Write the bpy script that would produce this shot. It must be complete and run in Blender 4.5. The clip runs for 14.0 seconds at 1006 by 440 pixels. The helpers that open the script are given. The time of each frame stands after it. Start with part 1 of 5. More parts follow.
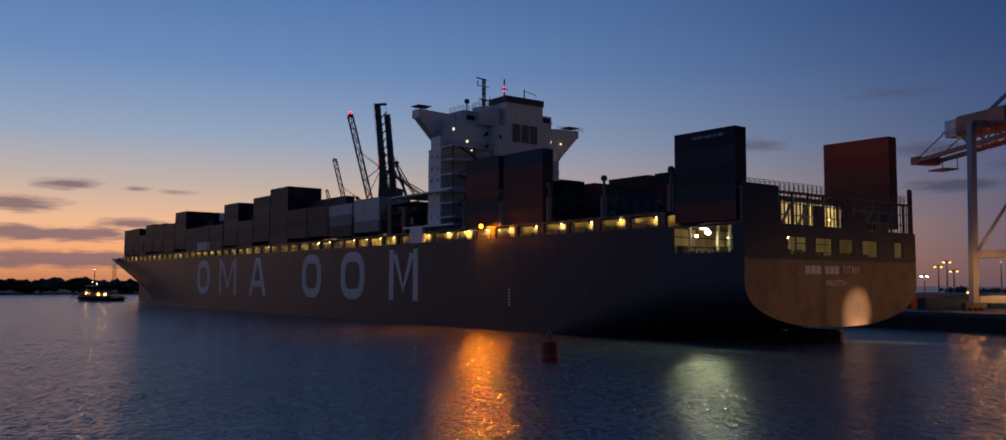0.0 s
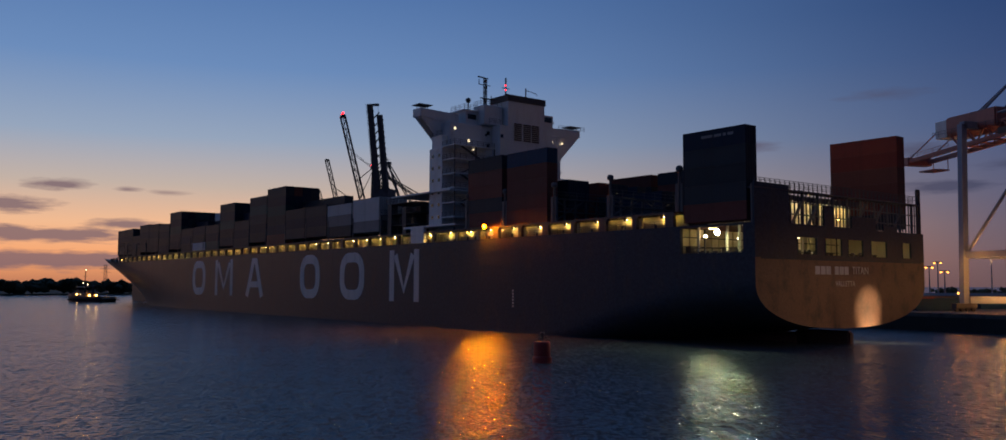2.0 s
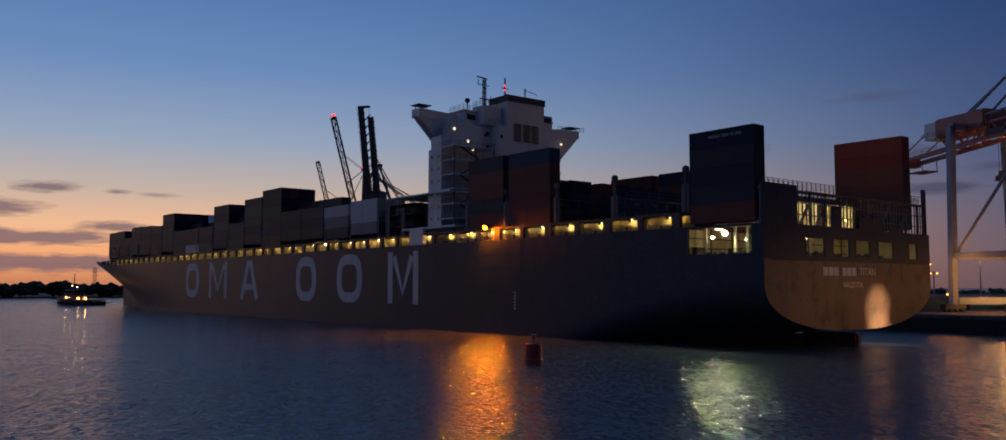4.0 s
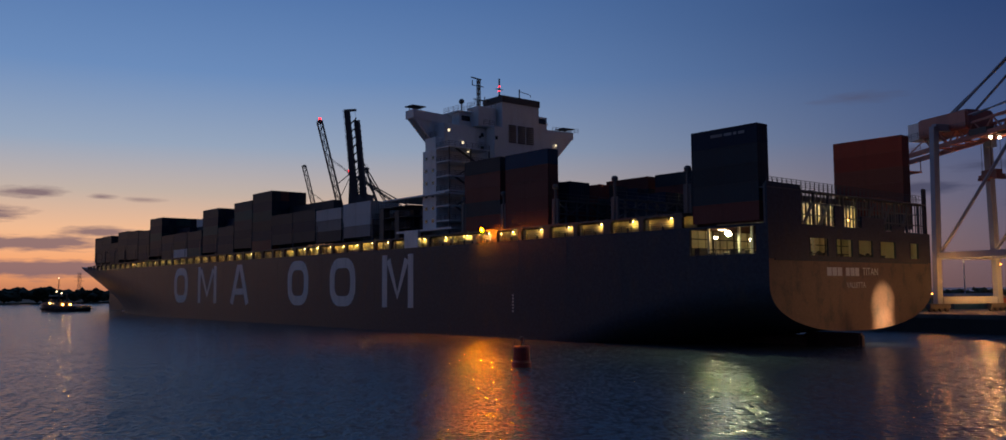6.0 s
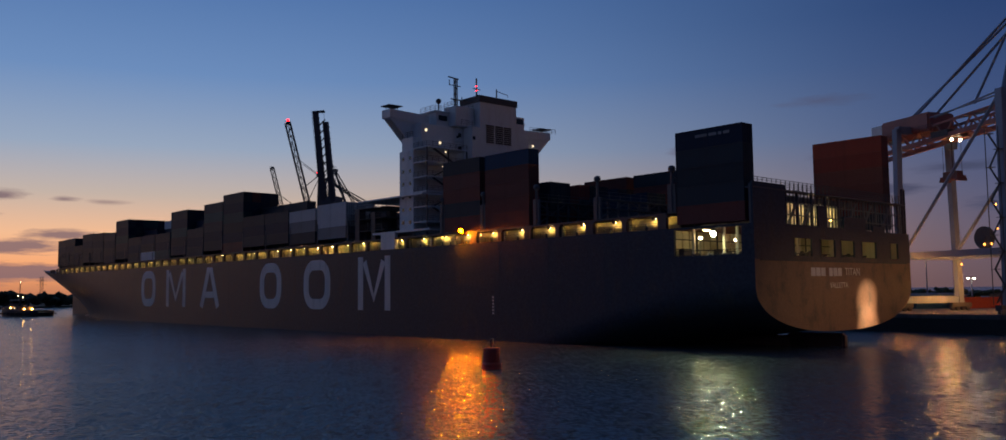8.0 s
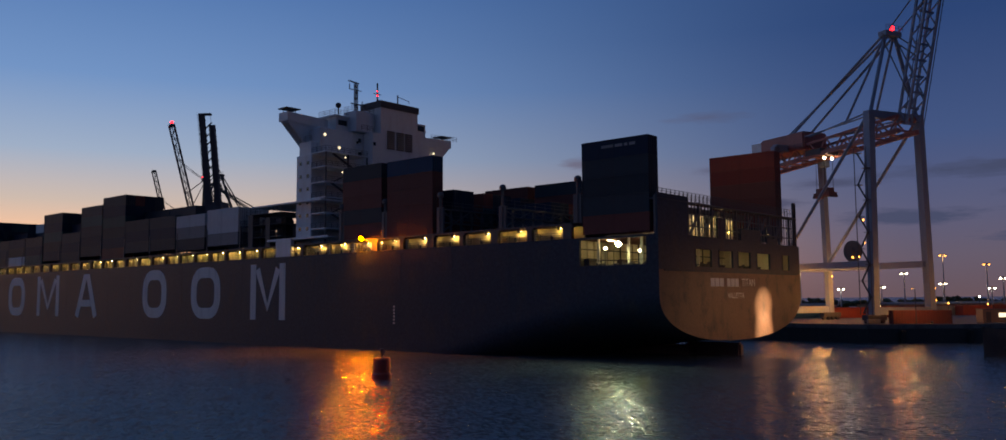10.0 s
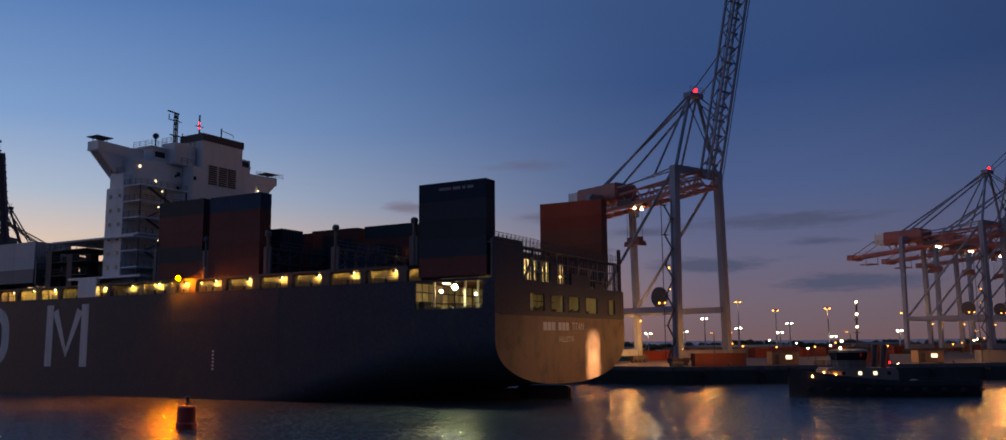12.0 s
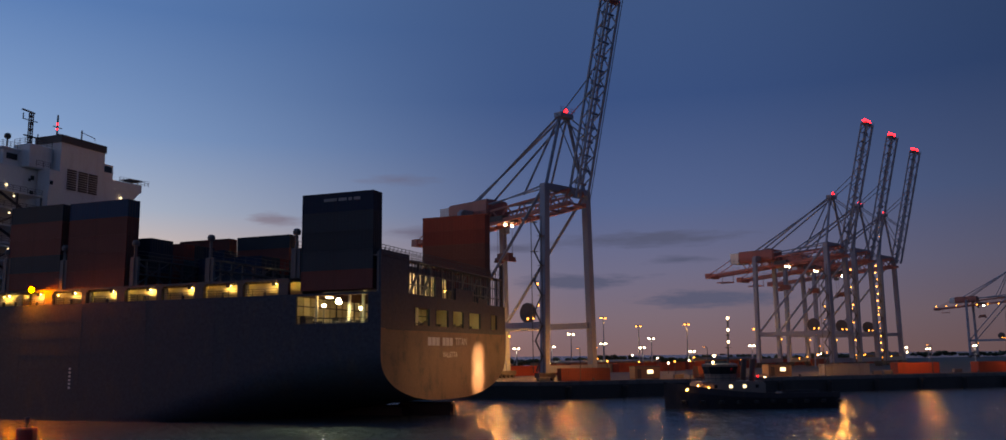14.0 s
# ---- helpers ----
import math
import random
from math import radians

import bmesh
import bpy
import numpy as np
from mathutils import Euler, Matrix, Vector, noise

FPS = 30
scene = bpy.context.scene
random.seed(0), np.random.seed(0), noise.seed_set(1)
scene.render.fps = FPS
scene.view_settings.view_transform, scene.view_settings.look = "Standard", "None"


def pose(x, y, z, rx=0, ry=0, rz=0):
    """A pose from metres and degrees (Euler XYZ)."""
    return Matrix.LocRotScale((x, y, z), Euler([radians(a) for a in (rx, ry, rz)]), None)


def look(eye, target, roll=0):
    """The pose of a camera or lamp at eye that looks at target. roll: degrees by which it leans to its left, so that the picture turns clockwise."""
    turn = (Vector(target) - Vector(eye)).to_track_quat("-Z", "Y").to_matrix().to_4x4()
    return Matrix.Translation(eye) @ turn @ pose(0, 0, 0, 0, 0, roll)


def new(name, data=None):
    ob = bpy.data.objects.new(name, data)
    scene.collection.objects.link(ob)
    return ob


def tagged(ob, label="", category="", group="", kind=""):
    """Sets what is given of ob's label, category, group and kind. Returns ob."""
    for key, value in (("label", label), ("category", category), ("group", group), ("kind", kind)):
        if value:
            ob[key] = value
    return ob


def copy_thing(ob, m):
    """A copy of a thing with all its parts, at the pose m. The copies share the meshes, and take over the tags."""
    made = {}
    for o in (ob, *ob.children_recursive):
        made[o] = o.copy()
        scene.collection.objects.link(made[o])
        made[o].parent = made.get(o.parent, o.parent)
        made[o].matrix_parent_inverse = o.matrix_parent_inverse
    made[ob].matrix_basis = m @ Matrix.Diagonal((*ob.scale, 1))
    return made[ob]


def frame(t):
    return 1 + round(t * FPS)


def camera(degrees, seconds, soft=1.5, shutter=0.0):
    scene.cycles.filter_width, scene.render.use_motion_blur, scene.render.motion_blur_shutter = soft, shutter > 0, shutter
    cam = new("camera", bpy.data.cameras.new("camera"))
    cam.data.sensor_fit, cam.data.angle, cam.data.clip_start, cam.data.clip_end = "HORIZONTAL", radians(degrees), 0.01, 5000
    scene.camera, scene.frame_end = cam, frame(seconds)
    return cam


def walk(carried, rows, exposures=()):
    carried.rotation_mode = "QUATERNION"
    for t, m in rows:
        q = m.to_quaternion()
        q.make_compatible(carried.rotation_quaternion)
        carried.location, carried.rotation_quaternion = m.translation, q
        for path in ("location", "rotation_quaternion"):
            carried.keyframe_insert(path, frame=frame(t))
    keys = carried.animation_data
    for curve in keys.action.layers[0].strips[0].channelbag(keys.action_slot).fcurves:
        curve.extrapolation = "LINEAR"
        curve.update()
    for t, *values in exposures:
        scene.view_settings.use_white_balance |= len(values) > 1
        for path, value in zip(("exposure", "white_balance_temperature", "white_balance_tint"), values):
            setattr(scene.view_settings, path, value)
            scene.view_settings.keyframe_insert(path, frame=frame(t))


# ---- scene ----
cam = camera(59.754, 14.0)
# seconds, yaw, pitch, roll of the camera on its stand
PATH = [
    (0, -0.000, 4.130, -0.191),
    (0.5, -0.130, 4.193, -0.235),
    (1, -0.284, 4.177, -0.227),
    (1.5, -0.360, 4.186, -0.171),
    (2, -0.484, 4.179, -0.182),
    (2.5, -0.677, 4.064, -0.093),
    (3, -0.820, 4.147, -0.109),
    (5.5, -1.586, 4.418, 0.258),
    (6, -1.859, 4.484, 0.356),
    (6.5, -2.073, 4.606, 0.423),
    (7, -2.291, 4.577, 0.540),
    (9.5, -8.667, 4.903, 0.479),
    (10, -10.873, 5.136, 0.444),
    (10.5, -13.775, 5.326, 0.373),
    (11, -17.375, 6.090, 0.262),
    (11.5, -20.128, 7.171, 0.389),
    (12, -22.560, 7.881, 0.519),
    (12.5, -24.473, 8.307, 0.639),
    (13, -26.425, 8.595, 0.698),
    (13.5, -28.634, 8.675, 0.669),
    (14, -31.030, 8.790, 0.693),
]
EYE = (0.0, 0.0, 8.68)
walk(cam, [(t, pose(*EYE, 90 + p, r, y)) for t, y, p, r in PATH], [(0, 0.0, 6500, 10), (7, 0.0, 6500, 10), (9.5, 0.14, 6550, 10), (11.5, 0.39, 6950, 10), (14, 0.68, 7800, 11)])


# ---- world: dusk sky, sunset low on the west side ----
SUNSET = radians(-38)


class Nodes:
    """Short hand for a node tree."""

    def __init__(self, tree):
        self.tree = tree
        tree.nodes.clear()

    def add(self, kind, **inputs):
        n = self.tree.nodes.new(kind)
        for key, value in inputs.items():
            key = key.replace("_", " ")
            if isinstance(value, bpy.types.NodeSocket):
                self.tree.links.new(value, n.inputs[key])
            else:
                n.inputs[key].default_value = value
        return n

    def math(self, op, a, b=0.0, c=0.0, clamp=False):
        n = self.tree.nodes.new("ShaderNodeMath")
        n.operation, n.use_clamp = op, clamp
        for i, v in enumerate((a, b, c)):
            if isinstance(v, bpy.types.NodeSocket):
                self.tree.links.new(v, n.inputs[i])
            else:
                n.inputs[i].default_value = v
        return n.outputs[0]

    def ramp(self, fac, stops):
        n = self.tree.nodes.new("ShaderNodeValToRGB")
        self.tree.links.new(fac, n.inputs[0])
        els = n.color_ramp.elements
        while len(els) < len(stops):
            els.new(0.5)
        for e, (at, col) in zip(els, stops):
            e.position, e.color = at, (*col, 1)
        return n.outputs[0]

    def mix(self, fac, a, b, blend="MIX"):
        n = self.tree.nodes.new("ShaderNodeMix")
        n.data_type, n.blend_type = "RGBA", blend
        for sock, v in ((n.inputs[0], fac), (n.inputs[6], a), (n.inputs[7], b)):
            if isinstance(v, bpy.types.NodeSocket):
                self.tree.links.new(v, sock)
            elif sock.type == "RGBA":
                sock.default_value = (*v, 1) if len(v) == 3 else v
            else:
                sock.default_value = v
        return n.outputs[2]

    def link(self, a, b):
        self.tree.links.new(a, b)


def dusk_sky():
    world = bpy.data.worlds.new("dusk")
    scene.world = world
    world.use_nodes = True
    t = Nodes(world.node_tree)
    way = t.add("ShaderNodeTexCoord").outputs["Generated"]
    xyz = t.add("ShaderNodeSeparateXYZ", Vector=way).outputs
    az = t.math("ARCTAN2", xyz[0], xyz[1])
    el = t.math("ARCSINE", xyz[2])
    up = t.math("MULTIPLY", t.math("MAXIMUM", el, 0.0), 1 / radians(30), clamp=True)
    warm = t.ramp(up, WARM)
    cool = t.ramp(up, COOL)
    side = t.math("COSINE", t.math("SUBTRACT", az, SUNSET))
    mixer = t.tree.nodes.new("ShaderNodeMapRange")
    mixer.interpolation_type = "SMOOTHSTEP"
    t.link(side, mixer.inputs[0])
    mixer.inputs[1].default_value, mixer.inputs[2].default_value = 0.25, 1.0
    sky = t.mix(mixer.outputs[0], cool, warm)
    away = t.tree.nodes.new("ShaderNodeMapRange")
    away.interpolation_type = "SMOOTHSTEP"
    t.link(side, away.inputs[0])
    for i, v in enumerate((-0.35, 0.25, 0.55, 1.06)):
        away.inputs[i + 1].default_value = v
    dim = t.add("ShaderNodeCombineColor")
    for i in range(3):
        t.link(away.outputs[0], dim.inputs[i])
    sky = t.mix(1.0, sky, dim.outputs[0], "MULTIPLY")
    # streaky low clouds: torn edges from two noises
    wind = t.add("ShaderNodeMapping", Vector=way)
    wind.inputs["Scale"].default_value = (9, 9, 60)
    rag = t.add("ShaderNodeTexNoise", Vector=wind.outputs[0], Scale=2.2, Detail=5.0, Roughness=0.62).outputs[0]
    cover = 0.0
    for a, e, wa, we, k in CLOUDS:
        dx = t.math("MULTIPLY", t.math("SUBTRACT", az, radians(a)), 1 / radians(wa))
        dy = t.math("MULTIPLY", t.math("SUBTRACT", el, radians(e)), 1 / radians(we))
        d = t.math("SQRT", t.math("ADD", t.math("MULTIPLY", dx, dx), t.math("MULTIPLY", dy, dy)))
        d = t.math("ADD", d, t.math("MULTIPLY", t.math("SUBTRACT", rag, 0.5), 2.2))
        m = t.math("MULTIPLY", t.math("SUBTRACT", 1.25, d, clamp=True), k * 1.3, clamp=True)
        cover = t.math("MAXIMUM", cover, m)
    cloud = t.mix(mixer.outputs[0], (0.050, 0.060, 0.115), (0.19, 0.125, 0.15))
    sky = t.mix(t.math("MINIMUM", cover, 0.85), sky, cloud)
    bg = t.add("ShaderNodeBackground", Color=sky, Strength=SKY)
    t.link(bg.outputs[0], t.add("ShaderNodeOutputWorld").inputs[0])


SKY = 1.0
# elevation / 30 degrees, colour
WARM = [(0.0, (0.50, 0.19, 0.10)), (0.05, (0.88, 0.36, 0.15)), (0.12, (0.84, 0.47, 0.27)), (0.20, (0.52, 0.42, 0.36)), (0.30, (0.29, 0.36, 0.48)),
        (0.45, (0.142, 0.25, 0.47)), (0.70, (0.058, 0.140, 0.35)), (1.0, (0.058, 0.135, 0.32))]
COOL = [(0.0, (0.115, 0.075, 0.090)), (0.08, (0.110, 0.088, 0.125)), (0.18, (0.084, 0.090, 0.165)), (0.32, (0.047, 0.077, 0.185)),
        (0.55, (0.021, 0.049, 0.148)), (1.0, (0.026, 0.058, 0.150))]
# azimuth, elevation, half width, half height in degrees, density
CLOUDS = [(-26.5, 5.8, 1.5, 0.35, 0.8), (-29.3, 4.5, 2.4, 0.45, 0.9), (-27.5, 2.8, 5.5, 0.50, 1.0), (-26.5, 1.3, 7.0, 0.55, 1.0), (-22.9, 3.5, 2.2, 0.30, 0.8),
          (-22.8, 5.6, 0.8, 0.16, 0.6), (-20.5, 5.5, 1.2, 0.15, 0.4), (-34, 1.6, 4.0, 0.5, 0.9),
          (24.2, 11.4, 2.6, 0.35, 0.35), (16.5, 8.7, 1.6, 0.40, 0.5), (26.5, 8.0, 3.0, 0.40, 0.5), (27.5, 5.8, 2.5, 0.35, 0.8), (35.9, 4.7, 3.8, 0.45, 1.0),
          (40.2, 7.3, 5.5, 0.5, 0.7), (42.5, 5.9, 2.0, 0.28, 0.7), (44.5, 3.4, 4.5, 0.5, 0.9), (32, 6.9, 3.0, 0.3, 0.6), (50, 5.0, 3.0, 0.3, 0.5)]
dusk_sky()

# ---- materials ----


def paint(name, colour, rough=0.5, metal=0.0, grain=0.6, stain=0.35, bump=0.03, dirt=(0.10, 0.07, 0.05), dirty=0.35, vary=0.0, spec=0.5, run=0.16):
    """A worn painted or plain surface: fine grain, large stains, streaks of dirt."""
    m = bpy.data.materials.new(name)
    m.use_nodes = True
    t = Nodes(m.node_tree)
    at = t.add("ShaderNodeTexCoord").outputs["Object"]
    fine = t.add("ShaderNodeTexNoise", Vector=at, Scale=grain * 6, Detail=6.0, Roughness=0.65).outputs[0]
    streak = t.add("ShaderNodeMapping", Vector=at)
    streak.inputs["Scale"].default_value = (grain, grain, grain * run)
    big = t.add("ShaderNodeTexNoise", Vector=streak.outputs[0], Scale=1.0, Detail=5.0, Roughness=0.6).outputs[0]
    patch = t.math("MULTIPLY", t.math("SUBTRACT", big, 0.5, clamp=True), 4.0 * dirty, clamp=True)
    base = t.mix(patch, colour, dirt)
    value = t.math("ADD", 1.0 - stain * 0.5, t.math("MULTIPLY", fine, stain))
    if vary:
        value = t.math("MULTIPLY", value, t.math("ADD", 1 - vary, t.math("MULTIPLY", t.add("ShaderNodeObjectInfo").outputs["Random"], 2 * vary)))
    grey = t.add("ShaderNodeCombineColor")
    for i in range(3):
        t.link(value, grey.inputs[i])
    base = t.mix(1.0, base, grey.outputs[0], "MULTIPLY")
    b = t.add("ShaderNodeBump", Strength=0.6, Distance=bump, Height=fine)
    p = t.add("ShaderNodeBsdfPrincipled", Base_Color=base, Metallic=metal, Normal=b.outputs[0])
    p.inputs["Specular IOR Level"].default_value = spec
    t.link(t.math("ADD", rough - 0.1, t.math("MULTIPLY", big, 0.2)), p.inputs["Roughness"])
    t.link(p.outputs[0], t.add("ShaderNodeOutputMaterial").inputs[0])
    return m


def glow(name, colour, strength):
    m = bpy.data.materials.new(name)
    m.use_nodes = True
    t = Nodes(m.node_tree)
    e = t.add("ShaderNodeEmission", Color=(*colour, 1), Strength=strength)
    t.link(e.outputs[0], t.add("ShaderNodeOutputMaterial").inputs[0])
    return m


WAVES = 0.95
RIPPLE = (0.66, 1.5)


def water_material():
    m = bpy.data.materials.new("estuary_water")
    m.use_nodes = True
    t = Nodes(m.node_tree)
    at = t.add("ShaderNodeTexCoord").outputs["Object"]

    def waves(scale, turn, stretch, detail):
        mp = t.add("ShaderNodeMapping", Vector=at)
        mp.inputs["Rotation"].default_value = (0, 0, radians(turn))
        mp.inputs["Scale"].default_value = (scale, scale * stretch, scale)
        return t.add("ShaderNodeTexNoise", Vector=mp.outputs[0], Scale=1.0, Detail=detail, Roughness=0.55).outputs[0]

    swell = waves(0.10, 15, 0.8, 2.0)
    chop = waves(1.15, -8, 1.9, 1.8)
    calm = waves(0.02, 40, 2.0, 2.0)
    calm = t.math("ADD", 0.45, t.math("MULTIPLY", calm, 1.1))
    h = t.math("ADD", t.math("MULTIPLY", swell, 0.75), t.math("MULTIPLY", chop, 0.25))
    h = t.math("MULTIPLY", h, calm)
    # wind ripples: their slopes along and across the fairway
    mp = t.add("ShaderNodeMapping", Vector=at)
    mp.inputs["Scale"].default_value = (2.8, 1.0, 1.0)
    slopes = t.add("ShaderNodeSeparateColor", Color=t.add("ShaderNodeTexNoise", Vector=mp.outputs[0], Scale=1.0, Detail=2.0, Roughness=0.6).outputs[1]).outputs
    ripple = t.add("ShaderNodeCombineXYZ")
    t.link(t.math("MULTIPLY", t.math("SUBTRACT", slopes[0], 0.5), RIPPLE[0]), ripple.inputs[0])
    t.link(t.math("MULTIPLY", t.math("SUBTRACT", slopes[1], 0.53), RIPPLE[1]), ripple.inputs[1])
    ripple.inputs[2].default_value = 1.0
    facing = t.add("ShaderNodeVectorMath")
    facing.operation = "NORMALIZE"
    t.link(ripple.outputs[0], facing.inputs[0])
    b = t.add("ShaderNodeBump", Strength=1.0, Distance=WAVES, Height=h, Normal=facing.outputs[0])
    p = t.add("ShaderNodeBsdfPrincipled", Base_Color=(0.058, 0.080, 0.096, 1), Roughness=0.16, IOR=1.333, Normal=b.outputs[0])
    t.link(p.outputs[0], t.add("ShaderNodeOutputMaterial").inputs[0])
    return m


HULL = paint("hull_paint", (0.029, 0.047, 0.072), 0.42, grain=0.35, stain=1.3, dirt=(0.062, 0.060, 0.062), dirty=0.7, bump=0.03, spec=0.13, run=0.5)
RUSTY = paint("worn_transom_paint", (0.135, 0.068, 0.046), 0.5, grain=0.4, stain=1.3, dirt=(0.040, 0.032, 0.030), dirty=1.1, bump=0.05, run=0.8)
TUGWHITE = paint("tug_house_paint", (0.24, 0.20, 0.17), 0.5, grain=0.8)
BOOT = paint("antifouling", (0.05, 0.02, 0.018), 0.6, grain=0.5, dirt=(0.05, 0.05, 0.045))
WHITE = paint("white_paint", (0.72, 0.73, 0.72), 0.5, grain=0.5, stain=0.3, dirt=(0.35, 0.27, 0.2), dirty=0.3)
MARKING = paint("marking_paint", (0.60, 0.60, 0.58), 0.6, grain=0.8, stain=0.5, dirt=(0.2, 0.2, 0.21), dirty=0.5)
CREAM = paint("cream_paint", (0.62, 0.55, 0.36), 0.55, grain=0.8, stain=0.4, dirt=(0.3, 0.2, 0.1), dirty=0.5)
STEEL = paint("dark_steel", (0.055, 0.055, 0.06), 0.6, grain=1.5, stain=0.5, dirt=(0.1, 0.05, 0.03), dirty=0.5)
DECKRED = paint("deck_paint", (0.12, 0.045, 0.035), 0.65, grain=1.0)
LATTICE = paint("lattice_steel", (0.09, 0.09, 0.10), 0.6, grain=1.5, stain=0.4)
CRANE = paint("crane_paint", (0.20, 0.24, 0.32), 0.5, grain=0.3, stain=0.35, dirty=0.3)
CRANERED = paint("crane_red_paint", (0.36, 0.12, 0.10), 0.5, grain=0.3, stain=0.35, dirty=0.3)
SPREADER = paint("spreader_paint", (0.20, 0.06, 0.045), 0.5, grain=0.8)
RUBBER = paint("rubber", (0.02, 0.02, 0.02), 0.8, grain=3.0)
DARKGLASS = paint("dark_glass", (0.012, 0.014, 0.018), 0.12, grain=0.3, stain=0.1, dirty=0.0, bump=0.0)
CONCRETE = paint("quay_concrete", (0.16, 0.15, 0.14), 0.85, grain=0.5, stain=0.5, bump=0.06, dirt=(0.05, 0.05, 0.04), dirty=0.7)
ASPHALT = paint("yard_asphalt", (0.055, 0.053, 0.05), 0.85, grain=0.4, stain=0.5, dirty=0.4, dirt=(0.1, 0.095, 0.085))
SHED = paint("shed_cladding", (0.20, 0.13, 0.09), 0.6, grain=0.4)
TUGHULL = paint("tug_hull", (0.02, 0.022, 0.03), 0.5, grain=1.0)
BUOYRED = paint("buoy_red", (0.35, 0.03, 0.025), 0.55, grain=2.5, dirt=(0.06, 0.05, 0.04), dirty=0.5)
FOAM = paint("foam", (0.6, 0.62, 0.64), 0.8, grain=2.0, stain=0.5)
LEAF = paint("far_foliage", (0.035, 0.05, 0.025), 0.9, grain=0.3, stain=0.7, vary=0.3)
BOX_COLOURS = {
    "navy": (0.015, 0.030, 0.058), "rust": (0.22, 0.050, 0.040), "brown": (0.15, 0.055, 0.048), "teal": (0.024, 0.075, 0.082),
    "grey": (0.24, 0.25, 0.26), "white": (0.55, 0.56, 0.56), "blue": (0.014, 0.055, 0.12), "slate": (0.036, 0.048, 0.060)}
BOXES = {k: paint(k + "_container_paint", v, 0.5, grain=0.9, stain=0.4, dirt=(0.05, 0.035, 0.03), dirty=0.3, vary=0.15, spec=0.09) for k, v in BOX_COLOURS.items()}
SODIUM = glow("sodium_glow", (1.0, 0.19, 0.0), 13000)
SODIUM_FAR = glow("sodium_lamp_glow", (1.0, 0.36, 0.06), 6)
COLDLAMP = glow("floodlight_glow", (0.95, 1.0, 0.62), 1900)
WHITELAMP = glow("white_lamp_glow", (1.0, 0.80, 0.48), 24)
STRIP = glow("strip_light_glow", (1.0, 0.66, 0.20), 115)
ROOM = glow("deckhead_light_glow", (1.0, 0.78, 0.36), 15)
ROOMB = glow("mooring_light_glow", (1.0, 0.80, 0.42), 42)
ROOMC = glow("catwalk_light_glow", (1.0, 0.80, 0.40), 100)
REDLAMP = glow("red_lamp_glow", (1.0, 0.012, 0.02), 7)
BUOYLAMP = glow("buoy_lamp_glow", (1.0, 0.010, 0.004), 30)
PORTHOLE = glow("lit_window_glow", (1.0, 0.80, 0.5), 1.6)

# ---- mesh helpers ----


def box(bm, x0, x1, y0, y1, z0, z1):
    v = [bm.verts.new((x, y, z)) for x in (x0, x1) for y in (y0, y1) for z in (z0, z1)]
    for f in ((0, 1, 3, 2), (4, 6, 7, 5), (0, 4, 5, 1), (2, 3, 7, 6), (0, 2, 6, 4), (1, 5, 7, 3)):
        bm.faces.new([v[i] for i in f])
    return v


def beam(bm, p, q, w, h=None, sides=4):
    """A straight bar from p to q: square when sides is 4, else round."""
    p, q = Vector(p), Vector(q)
    d = q - p
    if d.length < 1e-5:
        return
    m = d.to_track_quat("Z", "Y").to_matrix()
    h = h or w
    rings = []
    for at in (p, q):
        ring = []
        for i in range(sides):
            a = 2 * math.pi * (i + 0.5) / sides
            r = 0.7071 if sides == 4 else 0.5
            ring.append(bm.verts.new(at + m @ Vector((math.cos(a) * w * r, math.sin(a) * h * r, 0))))
        rings.append(ring)
    for i in range(sides):
        j = (i + 1) % sides
        bm.faces.new((rings[0][i], rings[0][j], rings[1][j], rings[1][i]))
    bm.faces.new(rings[0][::-1])
    bm.faces.new(rings[1])


def lathe(bm, rings, sides=16, at=(0, 0, 0), cap=True):
    """A turned body from (radius, height) pairs."""
    made = []
    for r, z in rings:
        made.append([bm.verts.new((at[0] + r * math.cos(2 * math.pi * i / sides), at[1] + r * math.sin(2 * math.pi * i / sides), at[2] + z)) for i in range(sides)])
    for a, b in zip(made, made[1:]):
        for i in range(sides):
            j = (i + 1) % sides
            bm.faces.new((a[i], a[j], b[j], b[i]))
    if cap:
        bm.faces.new(made[0][::-1])
        bm.faces.new(made[-1])


def ball(bm, at, r):
    bmesh.ops.create_icosphere(bm, subdivisions=2, radius=r, matrix=Matrix.Translation(at))


def rail(bm, p, q, height=1.1, step=2.0, bars=2, w=0.06):
    p, q = Vector(p), Vector(q)
    n = max(1, round((q - p).length / step))
    for i in range(n + 1):
        a = p.lerp(q, i / n)
        beam(bm, a, a + Vector((0, 0, height)), w)
    for k in range(bars):
        up = Vector((0, 0, height * (k + 1) / bars))
        beam(bm, p + up, q + up, w)


def lattice(bm, p, q, wide, deep, side, bay, chord=0.35, web=0.16):
    """A four-chord lattice from p to q; side is the way along which it is wide."""
    p, q = Vector(p), Vector(q)
    d = (q - p).normalized()
    s = Vector(side).normalized()
    n = d.cross(s)
    k = max(1, round((q - p).length / bay))
    corners = [s * (a * wide / 2) + n * (b * deep / 2) for a, b in ((1, 1), (1, -1), (-1, -1), (-1, 1))]
    for c in corners:
        beam(bm, p + c, q + c, chord)
    for i in range(k):
        a, b = p.lerp(q, i / k), p.lerp(q, (i + 1) / k)
        for j in range(4):
            c0, c1 = corners[j], corners[(j + 1) % 4]
            if i % 2:
                c0, c1 = c1, c0
            beam(bm, a + c0, b + c1, web)
            beam(bm, b + c0, b + c1, web)


